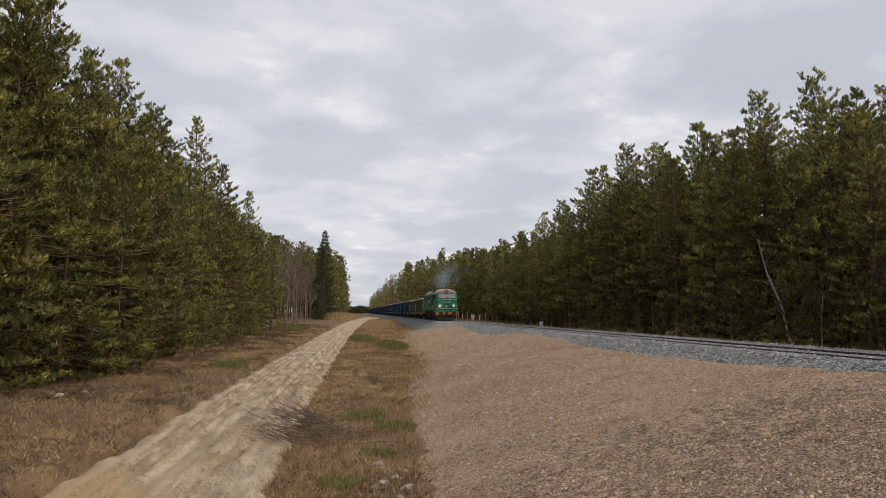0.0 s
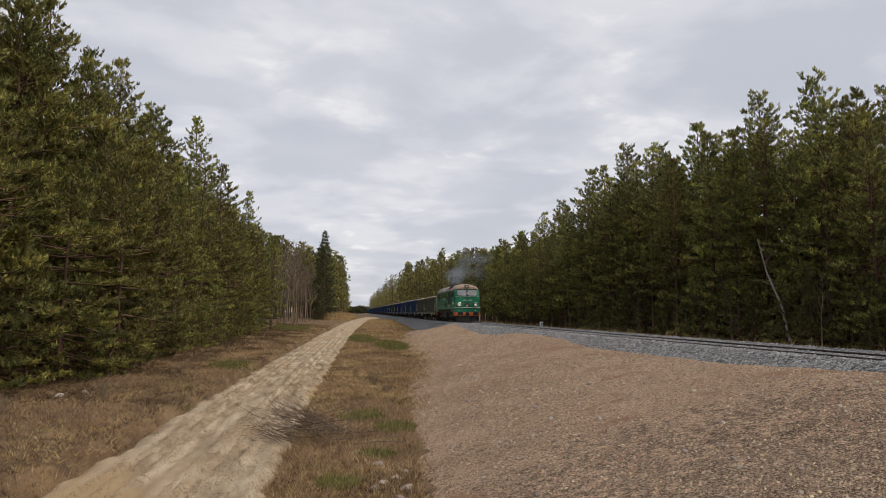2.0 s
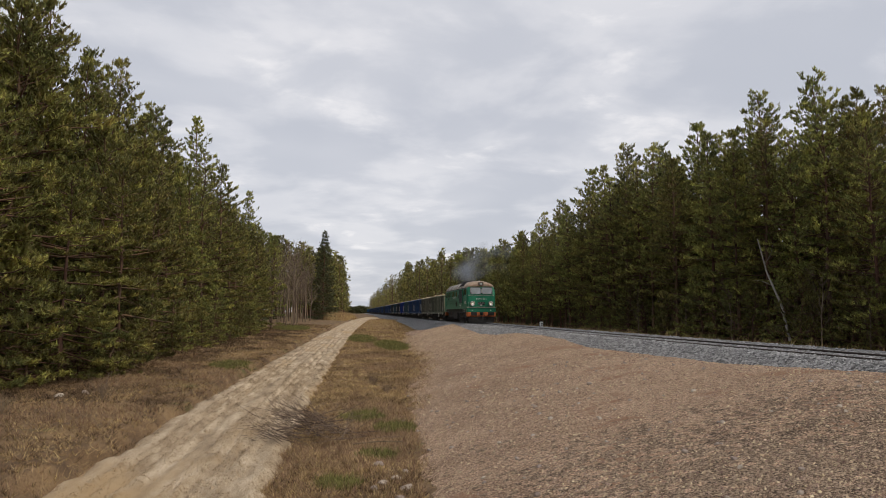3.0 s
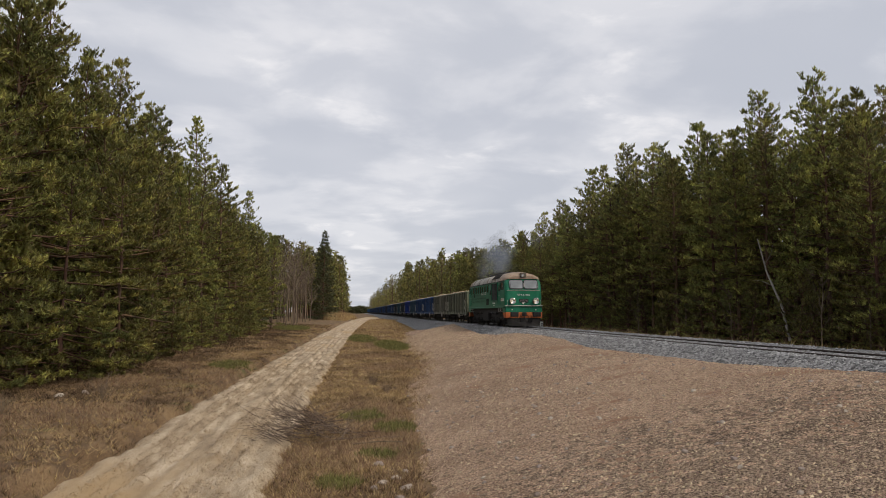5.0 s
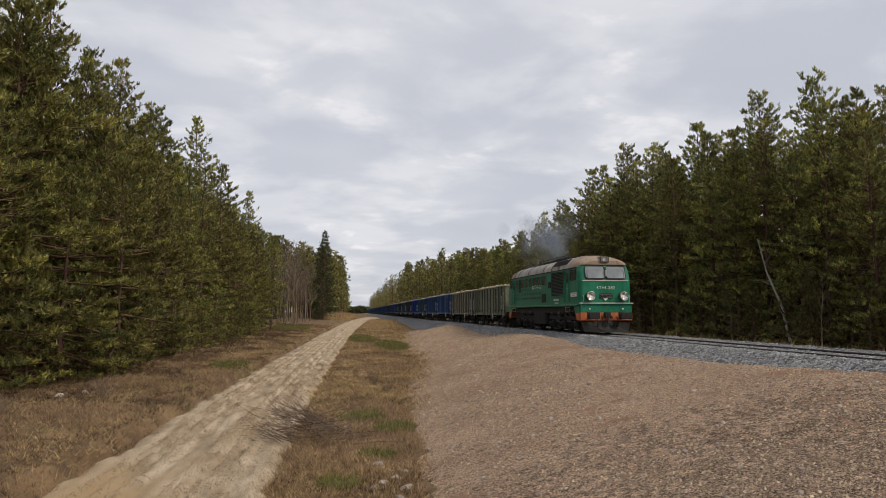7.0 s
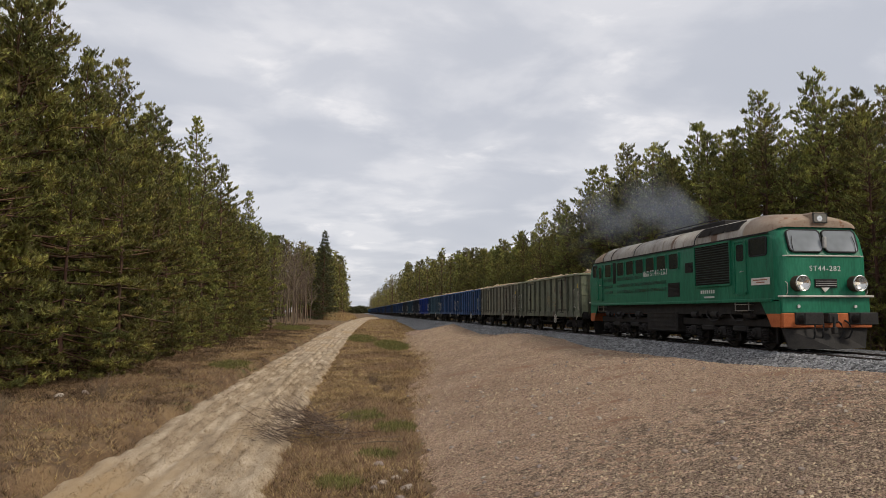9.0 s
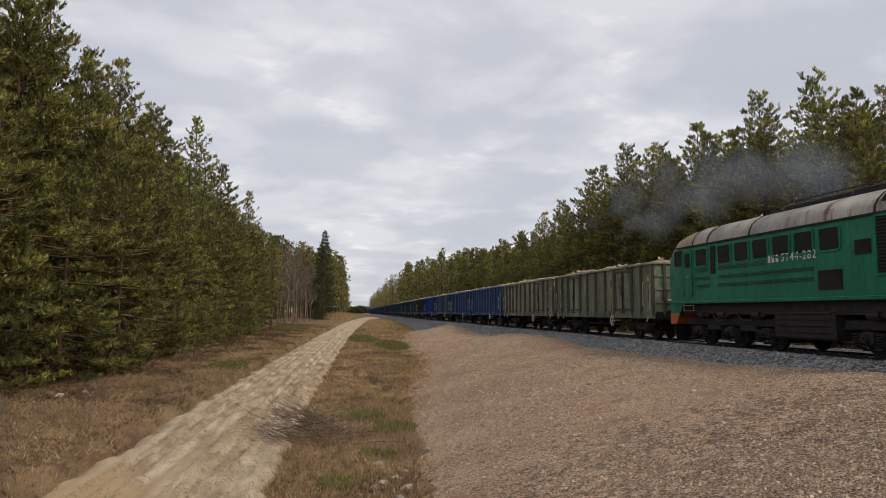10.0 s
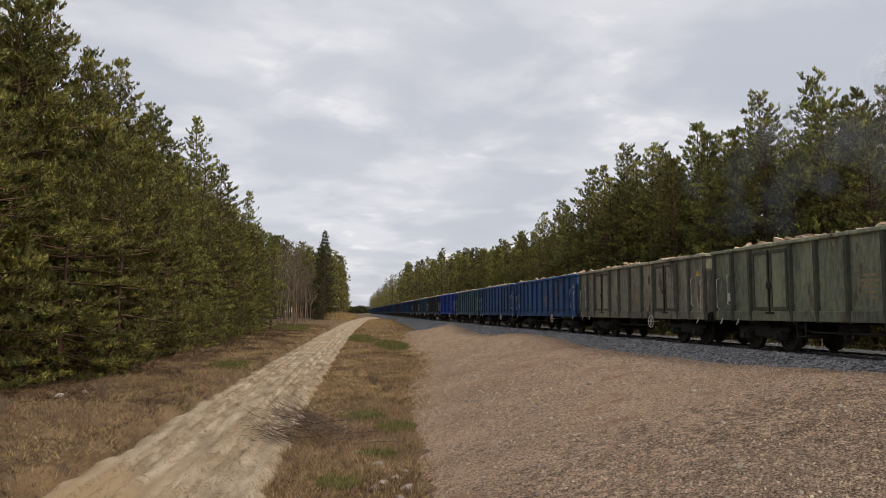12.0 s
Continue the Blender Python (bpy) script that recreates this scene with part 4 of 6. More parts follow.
def roof_bm(ys):
    """A stretch of the arched roof between stations (y, inset, top)."""
    bm = B()
    rings = []
    for y, inset, top, base in ys:
        half = [(x, base + (z - 3.62) * (top - base) / (top - 3.62 + 1e-6)) for x, z in loco_section(inset, top)]
        rings.append([bm.verts.new((-x, y, z)) for x, z in half] + [bm.verts.new((x, y, z)) for x, z in half[-2::-1]])
    for p, q in zip(rings, rings[1:]):
        for i in range(len(p) - 1):
            bm.faces.new((p[i], p[i + 1], q[i + 1], q[i]))
    bm.faces.new(rings[0])
    bm.faces.new(rings[-1][::-1])
    bmesh.ops.recalc_face_normals(bm, faces=bm.faces)
    for f in bm.faces:
        f.smooth = len(f.verts) == 4
    return bm


def build_locomotive():
    loco = tagged(empty("locomotive"), "green diesel locomotive with pale weathered roof and orange buffer beam", "locomotive")
    body = part("body", loco_shell(), M["green"], loco, "green painted body, grimy along the lower edge")
    # roof stretches with seams between them
    T = 4.38
    part("cab_roof", roof_bm([(-7.93, 0.42, 3.98, 3.76), (-7.86, 0.22, 4.06, 3.74), (-7.6, 0.08, 4.16, 3.66), (-7.1, 0.0, 4.27, 3.62), (-6.2, 0.0, T, 3.62)]), M["cab_roof"], loco, "pale roof streaked with rust")
    for a, b in ((-6.2, -2.98), (-2.95, 2.5), (2.53, 5.15), (5.18, 6.2)):
        part("roof_panel", roof_bm([(a, 0, T, 3.62), (b, 0, T, 3.62)]), M["roof"], loco)
        part("roof_seam", roof_bm([(b - 0.035, -0.015, T + 0.015, 3.60), (b + 0.035, -0.015, T + 0.015, 3.60)]), M["black"], loco)
    part("cab_roof", roof_bm([(6.22, 0.0, T, 3.62), (7.1, 0.0, 4.27, 3.62), (7.6, 0.08, 4.16, 3.66), (7.86, 0.22, 4.06, 3.74), (7.93, 0.42, 3.98, 3.76)]), M["cab_roof"], loco, "pale roof streaked with rust")
    # roof walkway and hatches
    for y0, y1, z in ((-3.6, -1.2, 4.47), (-1.1, 1.9, 4.44)):
        bm = B()
        box(bm, -0.62, 0.62, y0, y1, z - 0.16, z + 0.05, 0.03)
        part("roof_hatch", bm, M["black"], loco)
    for s in (-0.75, 0.75):
        bm = B()
        tube(bm, [(s, -3.5, 4.42), (s, -3.4, 4.56), (s, 1.8, 4.54), (s, 1.95, 4.40)], 0.022)
        part("roof_rail", bm, M["black"], loco)
    bm = B()
    cyl(bm, (0, 0.7, 4.35), (0, 0.7, 4.62), 0.2, 0.17, 14)
    part("exhaust_stack", bm, M["black"], loco)
    bm = B()
    cyl(bm, (-0.1, 3.1, 4.40), (-0.1, 2.7, 4.52), 0.10, 0.05, 10)
    box(bm, -0.25, 0.1, 3.0, 3.25, 4.30, 4.45, 0.02)
    part("horn", bm, M["black"], loco)
    for s in (-1, 1):
        side = lambda a: s * a
        X = 1.475
        # gutter and lower sill
        bm = B()
        box(bm, side(X - 0.03), side(X + 0.02), -7.55, 7.55, 3.595, 3.64)
        part("gutter", bm, M["black"], loco)
        bm = B()
        box(bm, side(X - 0.05), side(X + 0.035), -7.7, 7.7, 1.50, 1.60, 0.012)
        part("sill", bm, M["green"], loco)
        # roof grilles over the louvres
        for y0, y1 in ((-5.9, -5.05), (-4.95, -4.1), (-4.0, -3.2)):
            bm = B()
            for i in range(9):
                a = 0.32 + i * 0.055
                p = Vector((side(X * math.cos(a) ** 0.8 + 0.01), 0, 3.62 + (T - 3.62) * math.sin(a) ** 0.9 + 0.012))
                box(bm, p.x - 0.03, p.x + 0.03, y0, y1, p.z - 0.012, p.z + 0.022)
            part("roof_grille", bm, M["black"], loco)
        # engine room windows
        for c in (5.58, 4.03, 2.97, 1.92, 0.85, -0.2, -1.29):
            w = part("window", ring_bm(c - 0.45, c + 0.45, 2.80, 3.50, side(X - 0.02), side(X + 0.025), 0.055, 0.13), M["green"], loco)
            part("pane", pane_bm(c - 0.40, c + 0.40, 2.85, 3.45, side(X - 0.03), side(X + 0.008), 0.10), M["dark_pane"], w)
        # narrow and small grilles
        for y0, y1, z0, z1 in ((4.62, 4.95, 2.52, 3.5), (-2.82, -2.24, 2.64, 3.02), (-1.75, -0.78, 1.78, 2.32)):
            bm = B()
            box(bm, side(X), side(X + 0.012), y0, y1, z0, z1)
            k = int((z1 - z0) / 0.045)
            for i in range(k):
                z = z0 + (i + 0.5) * (z1 - z0) / k
                box(bm, side(X + 0.006), side(X + 0.03), y0 + 0.02, y1 - 0.02, z - 0.008, z + 0.010)
            part("grille", bm, M["black"], loco)
        # the large louvre
        lou = part("louvre", ring_bm(-5.46, -2.98, 2.08, 3.58, side(X - 0.01), side(X + 0.05), 0.06, 0.065), M["green"], loco)
        bm = B()
        box(bm, side(X), side(X + 0.006), -5.40, -3.04, 2.14, 3.52)
        part("backing", bm, M["black"], lou)
        me = None
        for half in range(2):
            for i in range(16):
                z = 2.19 + i * 0.084
                if me is None:
                    bm = B()
                    box(bm, 0, 0.055, -0.575, 0.575, -0.006, 0.006, 0, pose(0, 0, 0, 0, s * 32, 0))
                    me = bpy.data.meshes.new("slat")
                    bm.to_mesh(me)
                    bm.free()
                    me.materials.append(M["slat"])
                o = part("slat", me, None, lou)
                o.matrix_basis = pose(side(X + 0.045) - (0.05 if s > 0 else 0.0), -4.82 + half * 1.2, z)
        # doors
        for y0, y1 in ((-6.36, -5.66), (6.30, 6.95)):
            d = part("door", ring_bm(y0, y1, 1.74, 3.50, side(X - 0.01), side(X + 0.025), 0.035, 0.09), M["green"], loco)
            part("leaf", pane_bm(y0 + 0.06, y1 - 0.06, 1.80, 3.44, side(X - 0.01), side(X + 0.012), 0.08), M["green"], d)
            part("pane", pane_bm(y0 + 0.13, y1 - 0.13, 2.84, 3.38, side(X), side(X + 0.02), 0.09), M["dark_pane"], d)
            bm = B()
            tube(bm, [(side(X + 0.02), y0 + 0.16, 2.5), (side(X + 0.07), y0 + 0.17, 2.5), (side(X + 0.07), y0 + 0.3, 2.48)], 0.016)
            part("handle", bm, M["steel"], d)
            for y in (y0 - 0.06, y1 + 0.06):
                bm = B()
                tube(bm, [(side(X), y, 1.78), (side(X + 0.05), y, 1.83), (side(X + 0.05), y, 3.30), (side(X), y, 3.36)], 0.014)
                part("handrail", bm, M["green"], loco)
            bm = B()
            for z in (1.22, 1.42):
                box(bm, side(X - 0.2), side(X + 0.02), y0 - 0.05, y1 + 0.05, z, z + 0.025)
            for y in (y0 - 0.05, y1 + 0.03):
                box(bm, side(X - 0.02), side(X + 0.01), y, y + 0.025, 1.22, 1.52)
            part("step", bm, M["steel"], loco)
        # cab side windows
        for y0, y1 in ((-7.50, -6.52), (7.08, 7.66)):
            w = part("cab_window", ring_bm(y0, y1, 2.92, 3.52, side(X - 0.03), side(X + 0.02), 0.05, 0.10), M["rubber"], loco)
            part("pane", pane_bm(y0 + 0.04, y1 - 0.04, 2.96, 3.48, side(X - 0.03), side(X + 0.004), 0.08), M["dark_pane"], w)
        # pressed ribs along the side; relief shading painted in with the dark slat colour
        for zz in (2.64, 2.34, 2.06):
            for i in range(3):
                for y0, y1 in ((-0.6 if zz > 2.5 else -0.6, 2.45), (2.6, 4.45), (5.05, 6.1)):
                    if zz > 2.5 and y1 == 2.45:
                        y0 = 1.7
                    bm = B()
                    box(bm, side(X - 0.01), side(X + 0.018), y0, y1, zz + i * 0.045, zz + i * 0.045 + 0.014)
                    part("rib", bm, M["slat"], loco)
        # notice board and marks
        bm = B()
        box(bm, side(X), side(X + 0.02), -7.62, -6.62, 2.03, 2.25, 0.008)
        board = part("notice_board", bm, M["paper"], loco, "white notice board with brown lettering")
        for z, a, b in ((2.165, -7.5, -6.72), (2.09, -7.35, -6.9)):
            bm = B()
            box(bm, side(X + 0.02), side(X + 0.024), a, b, z, z + 0.035)
            part("text_bar", bm, M["ink"], board)
        name = letters("ST44-282", 0.24, M["white"])
        o = part("lettering", name, None, loco, "white class number")
        o.matrix_basis = pose(side(X + 0.016), 0.05, 2.68, 90, 0, -90 if s < 0 else 90)
        for y in (1.0, 1.2, 1.4):
            bm = B()
            box(bm, side(X), side(X + 0.012), y, y + 0.12, 2.68, 2.90)
            part("mark_bar", bm, M["white"], loco)
        for i in range(7):
            bm = B()
            box(bm, side(X), side(X + 0.008), -3.45 - i * 0.145, -3.36 - i * 0.145, 1.84, 1.96)
            part("mark_bar", bm, M["white"], loco)
        bm = B()
        box(bm, side(X), side(X + 0.008), -4.3, -3.6, 1.68, 1.74)
        part("mark_bar", bm, M["white"], loco)
        # soot-dark strip on the side and the cut-away skirts at both ends
        for e in (-1, 1):
            bm = B()
            q = [(e * 7.05, 1.52), (e * 8.05, 1.52), (e * 8.05, 0.98), (e * 7.45, 0.98)]
            p = [bm.verts.new((side(x), y, z)) for x in (1.44, 1.475) for y, z in q]
            for i in range(4):
                bm.faces.new((p[i], p[(i + 1) % 4], p[4 + (i + 1) % 4], p[4 + i]))
            bm.faces.new(p[:4][::-1])
            bm.faces.new(p[4:])
            bmesh.ops.recalc_face_normals(bm, faces=bm.faces)
            part("skirt", bm, M["green"], loco)
            bm = B()
            q = [(e * 7.36, 1.14), (e * 8.06, 1.14), (e * 8.06, 0.74), (e * 7.62, 0.74)]
            p = [bm.verts.new((side(x), y, z)) for x in (1.43, 1.485) for y, z in q]
            for i in range(4):
                bm.faces.new((p[i], p[(i + 1) % 4], p[4 + (i + 1) % 4], p[4 + i]))
            bm.faces.new(p[:4][::-1])
            bm.faces.new(p[4:])
            bmesh.ops.recalc_face_normals(bm, faces=bm.faces)
            part("skirt_stripe", bm, M["orange"], loco)
    # both fronts
    for e in (-1, 1):
        f = lambda a: e * a
        bm = B()
        box(bm, -1.44, 1.44, f(7.95), f(8.13), 1.15, 1.70, 0.03)
        part("apron", bm, M["green"], loco)
        bm = B()
        box(bm, -1.46, 1.46, f(7.97), f(8.16), 0.72, 1.16, 0.03)
        beam = part("buffer_beam", bm, M["orange"], loco, "orange buffer beam")
        bm = B()
        box(bm, -1.5, 1.5, f(8.0), f(8.24), 1.63, 1.69, 0.012)
        part("ledge", bm, M["trim"], loco, "pale ledge across the front")
        bm = B()
        tube(bm, [(-1.44, f(7.78), 2.86), (-1.30, f(8.09), 2.87), (-1.15, f(8.14), 2.87), (1.15, f(8.14), 2.87), (1.30, f(8.09), 2.87), (1.44, f(7.78), 2.86)], 0.022)
        part("trim_strip", bm, M["trim"], loco)
        # windscreens, leaning back with the front
        lean = math.degrees(math.atan(0.30))
        for s in (-1, 1):
            m = pose(s * 0.585, f(8.12), 2.97, e * lean, 0, 0) @ pose(0, 0, 0, 0, 0, 90)
            w = part("windscreen", ring_bm(-0.56, 0.56, 0.0, 0.74, -0.045, 0.045, 0.034, 0.15), M["rubber"], loco)
            w.matrix_basis = m
            part("pane", pane_bm(-0.535, 0.535, 0.025, 0.715, -0.03, 0.03, 0.13), M["pane"], w)
            bm = B()
            tube(bm, [(s * 1.02, f(8.16), 2.95), (s * 1.04, f(8.10), 3.25), (s * 1.0, f(8.03), 3.48)], 0.010, 5)
            part("wiper", bm, M["rubber"], loco)
            # head lamps in their drums
            bm = B()
            cyl(bm, (s * 0.93, f(7.95), 2.04), (s * 0.93, f(8.26), 2.04), 0.235, n=24)
            cyl(bm, (s * 0.93, f(8.26), 2.04), (s * 0.93, f(8.40), 2.04), 0.235, n=24, caps=False)
            lamp = part("headlamp", bm, M["drum"], loco, "rust-brown lamp drum")
            bm = B()
            tube(bm, [(s * 0.93 + 0.222 * math.cos(2 * math.pi * k / 24), f(8.405), 2.04 + 0.222 * math.sin(2 * math.pi * k / 24)) for k in range(25)], 0.024, 6)
            part("rim", bm, M["chrome"], lamp, "bright metal rim")
            bm = B()
            for r0, y0, r1, y1 in ((0.215, 8.395, 0.165, 8.34), (0.165, 8.34, 0.10, 8.30), (0.10, 8.30, 0.03, 8.28)):
                cyl(bm, (s * 0.93, f(y0), 2.04), (s * 0.93, f(y1), 2.04), r0, r1, 24, False)
            part("reflector", bm, M["chrome"], lamp, "silvered reflector bowl")
            bm = B()
            cyl(bm, (s * 0.93, f(8.28), 2.04), (s * 0.93, f(8.36), 2.04), 0.035, 0.03, 10)
            part("bulb", bm, M["bulb"], lamp)
            # buffers and jumper hoses
            bm = B()
            box(bm, s * 0.875 - 0.20, s * 0.875 + 0.20, f(8.12), f(8.20), 0.82, 1.18, 0.02)
            cyl(bm, (s * 0.875, f(8.18), 1.0), (s * 0.875, f(8.52), 1.0), 0.14, 0.12, 14)
            cyl(bm, (s * 0.875, f(8.5), 1.0), (s * 0.875, f(8.74), 1.0), 0.09, n=12)
            box(bm, s * 0.875 - 0.30, s * 0.875 + 0.30, f(8.72), f(8.78), 0.82, 1.18, 0.025)
            part("buffer", bm, M["grime"], loco)
            for d in (0.28, 0.55):
                bm = B()
                tube(bm, [(s * d, f(8.14), 0.95), (s * d, f(8.34), 0.85), (s * (d + 0.06), f(8.38), 0.62), (s * (d + 0.02), f(8.30), 0.45), (s * (d - 0.05), f(8.2), 0.40)], 0.028, 6)
                part("brake_hose", bm, M["rubber"], loco)
            bm = B()
            tube(bm, [(s * 1.30, f(8.12), 1.72), (s * 1.30, f(8.2), 1.76), (s * 1.30, f(8.2), 2.05), (s * 1.30, f(8.1), 2.1)], 0.014)
            part("handrail", bm, M["trim"], loco)
            bm = B()
            cyl(bm, (s * 0.93, f(8.1), 1.36), (s * 0.93, f(8.17), 1.36), 0.05, n=8)
            part("lamp_bracket", bm, M["white"], loco)
        bm = B()
        box(bm, -0.16, 0.16, f(8.1), f(8.42), 0.86, 1.16, 0.03)
        cyl(bm, (0, f(8.42), 1.06), (0, f(8.42), 0.58), 0.04, n=8)
        box(bm, -0.07, 0.07, f(8.36), f(8.50), 0.55, 0.75, 0.02)
        part("coupling_hook", bm, M["black"], loco)
        bm = B()
        box(bm, -0.05, 0.05, f(8.1), f(8.2), 3.1, 3.45, 0.02)
        part("mirror", bm, M["steel"], loco)
        # top lamp box
        bm = B()
        box(bm, -0.27, 0.27, f(7.45), f(7.98), 3.86, 4.22, 0.06)
        top = part("top_lamp", bm, M["cab_roof"], loco, "dark boxed lamp above the windscreens")
        bm = B()
        box(bm, -0.24, 0.24, f(7.98), f(8.0), 3.88, 4.20, 0.0)
        part("lamp_mask", bm, M["black"], top)
        bm = B()
        cyl(bm, (-0.02, f(8.0), 4.02), (-0.02, f(8.012), 4.02), 0.10, 0.09, 18)
        part("reflector", bm, M["chrome"], top)
        glazing = part("lens", pane_bm(-0.21, 0.21, -0.135, 0.135, -0.008, 0.008, 0.06), M["lens"], top)
        glazing.matrix_basis = pose(0, f(8.0), 4.04, 0, 0, 90)
        # number on the nose, maker's plate, grille
        o = part("lettering", letters("ST44-282", 0.155, M["white"]), None, loco, "white class number")
        o.matrix_basis = pose(0, f(8.125), 2.42, 90, 0, 0 if e < 0 else 180)
        bm = B()
        box(bm, -0.36, 0.36, f(8.12), f(8.15), 1.92, 2.18)
        g = part("grille", bm, M["black"], loco)
        for i in range(7):
            bm = B()
            box(bm, -0.34, 0.34, f(8.15), f(8.165), 1.94 + i * 0.033, 1.955 + i * 0.033)
            part("grille_bar", bm, M["steel"] if i % 2 else M["grime"], g)
        bm = B()
        v = [bm.verts.new((x, f(y), z)) for y in (8.13, 8.17) for x, z in ((-0.17, 1.92), (0.10, 1.92), (-0.05, 1.78))]
        bm.faces.new(v[:3])
        bm.faces.new(v[3:])
        for i in range(3):
            bm.faces.new((v[i], v[(i + 1) % 3], v[3 + (i + 1) % 3], v[3 + i]))
        bmesh.ops.recalc_face_normals(bm, faces=bm.faces)
        part("pennant", bm, M["paper"], loco)
        # snow plough
        bm = B()
        q = [(-1.40, 8.0, 0.75), (-1.25, 8.10, 0.12), (0, 8.5, 0.10), (1.25, 8.10, 0.12), (1.40, 8.0, 0.75), (0, 8.14, 0.75)]
        v0 = [bm.verts.new((x, f(y), z)) for x, y, z in q]
        v1 = [bm.verts.new((x, f(y - 0.06), z)) for x, y, z in q]
        for a in (v0, v1):
            bm.faces.new((a[0], a[1], a[2], a[5]))
            bm.faces.new((a[5], a[2], a[3], a[4]))
        for i, j in ((0, 1), (1, 2), (2, 3), (3, 4), (4, 5), (5, 0)):
            bm.faces.new((v0[i], v0[j], v1[j], v1[i]))
        bmesh.ops.recalc_face_normals(bm, faces=bm.faces)
        part("snow_plough", bm, M["black"], loco)
    # frame, tank and bogies
    bm = B()
    box(bm, -1.3, 1.3, -8.0, 8.0, 1.12, 1.55)
    part("underframe", bm, M["black"], loco)
    bm = B()
    box(bm, -1.38, 1.38, -1.2, 1.5, 0.42, 1.2, 0.06)
    tank = part("fuel_tank", bm, M["grime"], loco)
    for s in (-1, 1):
        for z in (0.62, 0.80, 0.98, 1.14):
            bm = B()
            box(bm, s * 1.37, s * 1.41, -1.1, 1.4, z, z + 0.035)
            part("tank_rib", bm, M["grime"], tank)
    wm = wheelset_mesh(0.525)
    for c in (-4.3, 4.3):
        bm = B()
        for s in (-1, 1):
            box(bm, s * 1.02, s * 1.16, c - 3.0, c + 3.0, 0.72, 0.98, 0.03)
            for a in (-1.05, 1.05):
                box(bm, s * 1.04, s * 1.2, c + a - 0.45, c + a + 0.45, 0.55, 0.74, 0.04)
        box(bm, -1.1, 1.1, c - 0.4, c + 0.4, 0.75, 1.1)
        bog = part("bogie", bm, M["grime"], loco)
        for s in (-1, 1):
            for a in (-2.1, 0.0, 2.1):
                bm = B()
                box(bm, s * 0.98, s * 1.26, c + a - 0.20, c + a + 0.20, 0.34, 0.70, 0.06)
                cyl(bm, (s * 1.2, c + a, 0.525), (s * 1.34, c + a, 0.525), 0.15, 0.12, 12)
                bmesh.ops.create_cone(bm, cap_ends=True, segments=10, radius1=0.05, radius2=0.05, depth=0.08, matrix=Matrix.Translation((s * 1.36, c + a, 0.525)) @ Euler((0, radians(90), 0)).to_matrix().to_4x4())
                part("axle_box", bm, M["grime"], bog)
                for b in (-0.42, 0.42):
                    part("spring", spring_bm(s * 1.16, c + a + b, 0.30, 0.66, 0.10), M["grime"], bog)
                    bm = B()
                    box(bm, s * 1.02, s * 1.28, c + a + b - 0.13, c + a + b + 0.13, 0.24, 0.29, 0.01)
                    part("spring_seat", bm, M["grime"], bog)
            for a in (-1.6, 0.5, 1.9):
                bm = B()
                cyl(bm, (s * 1.28, c + a, 1.10), (s * 1.28, c + a - 0.42, 1.10), 0.12, 0.12, 12)
                cyl(bm, (s * 1.28, c + a - 0.42, 1.10), (s * 1.28, c + a - 0.62, 1.06), 0.05, n=8)
                part("brake_cylinder", bm, M["grime"], bog)
            for a in (-0.7, 0.9):
                bm = B()
                tube(bm, [(s * 1.25, c + a, 1.35), (s * 1.33, c + a - 0.1, 1.05), (s * 1.33, c + a - 0.4, 0.88), (s * 1.30, c + a - 0.8, 0.92), (s * 1.25, c + a - 0.95, 1.3)], 0.032, 6)
                part("sand_pipe", bm, M["grime"], bog)
        for a in (-2.1, 0.0, 2.1):
            # traction motors; the boxes also stand in for black shadow between the wheels
            bm = B()
            box(bm, -0.62, 0.62, c + a - 0.55, c + a + 0.75, 0.24, 0.82, 0.08)
            part("traction_motor", bm, M["grime"], bog)
            bm = B()
            for t in (-1, 1):
                box(bm, t * 0.86, t * 0.95, c + a - 0.66, c + a - 0.56, 0.20, 0.90, 0.02)
                box(bm, t * 0.74, t * 0.90, c + a - 0.60, c + a - 0.52, 0.34, 0.72, 0.02)
                tube(bm, [(t * 0.95, c + a - 0.6, 0.26), (t * 0.95, c + a + 0.5, 0.20)], 0.028)
            part("brake_shoes", bm, M["grime"], bog)
            w = part("wheelset", wm, None, loco)
            w.matrix_basis = pose(0, c + a, 0.525)
            ROLLING.append((w, c + a, 0.525, a * 40))
    KEYED.append((loco, 8.35))
    return loco


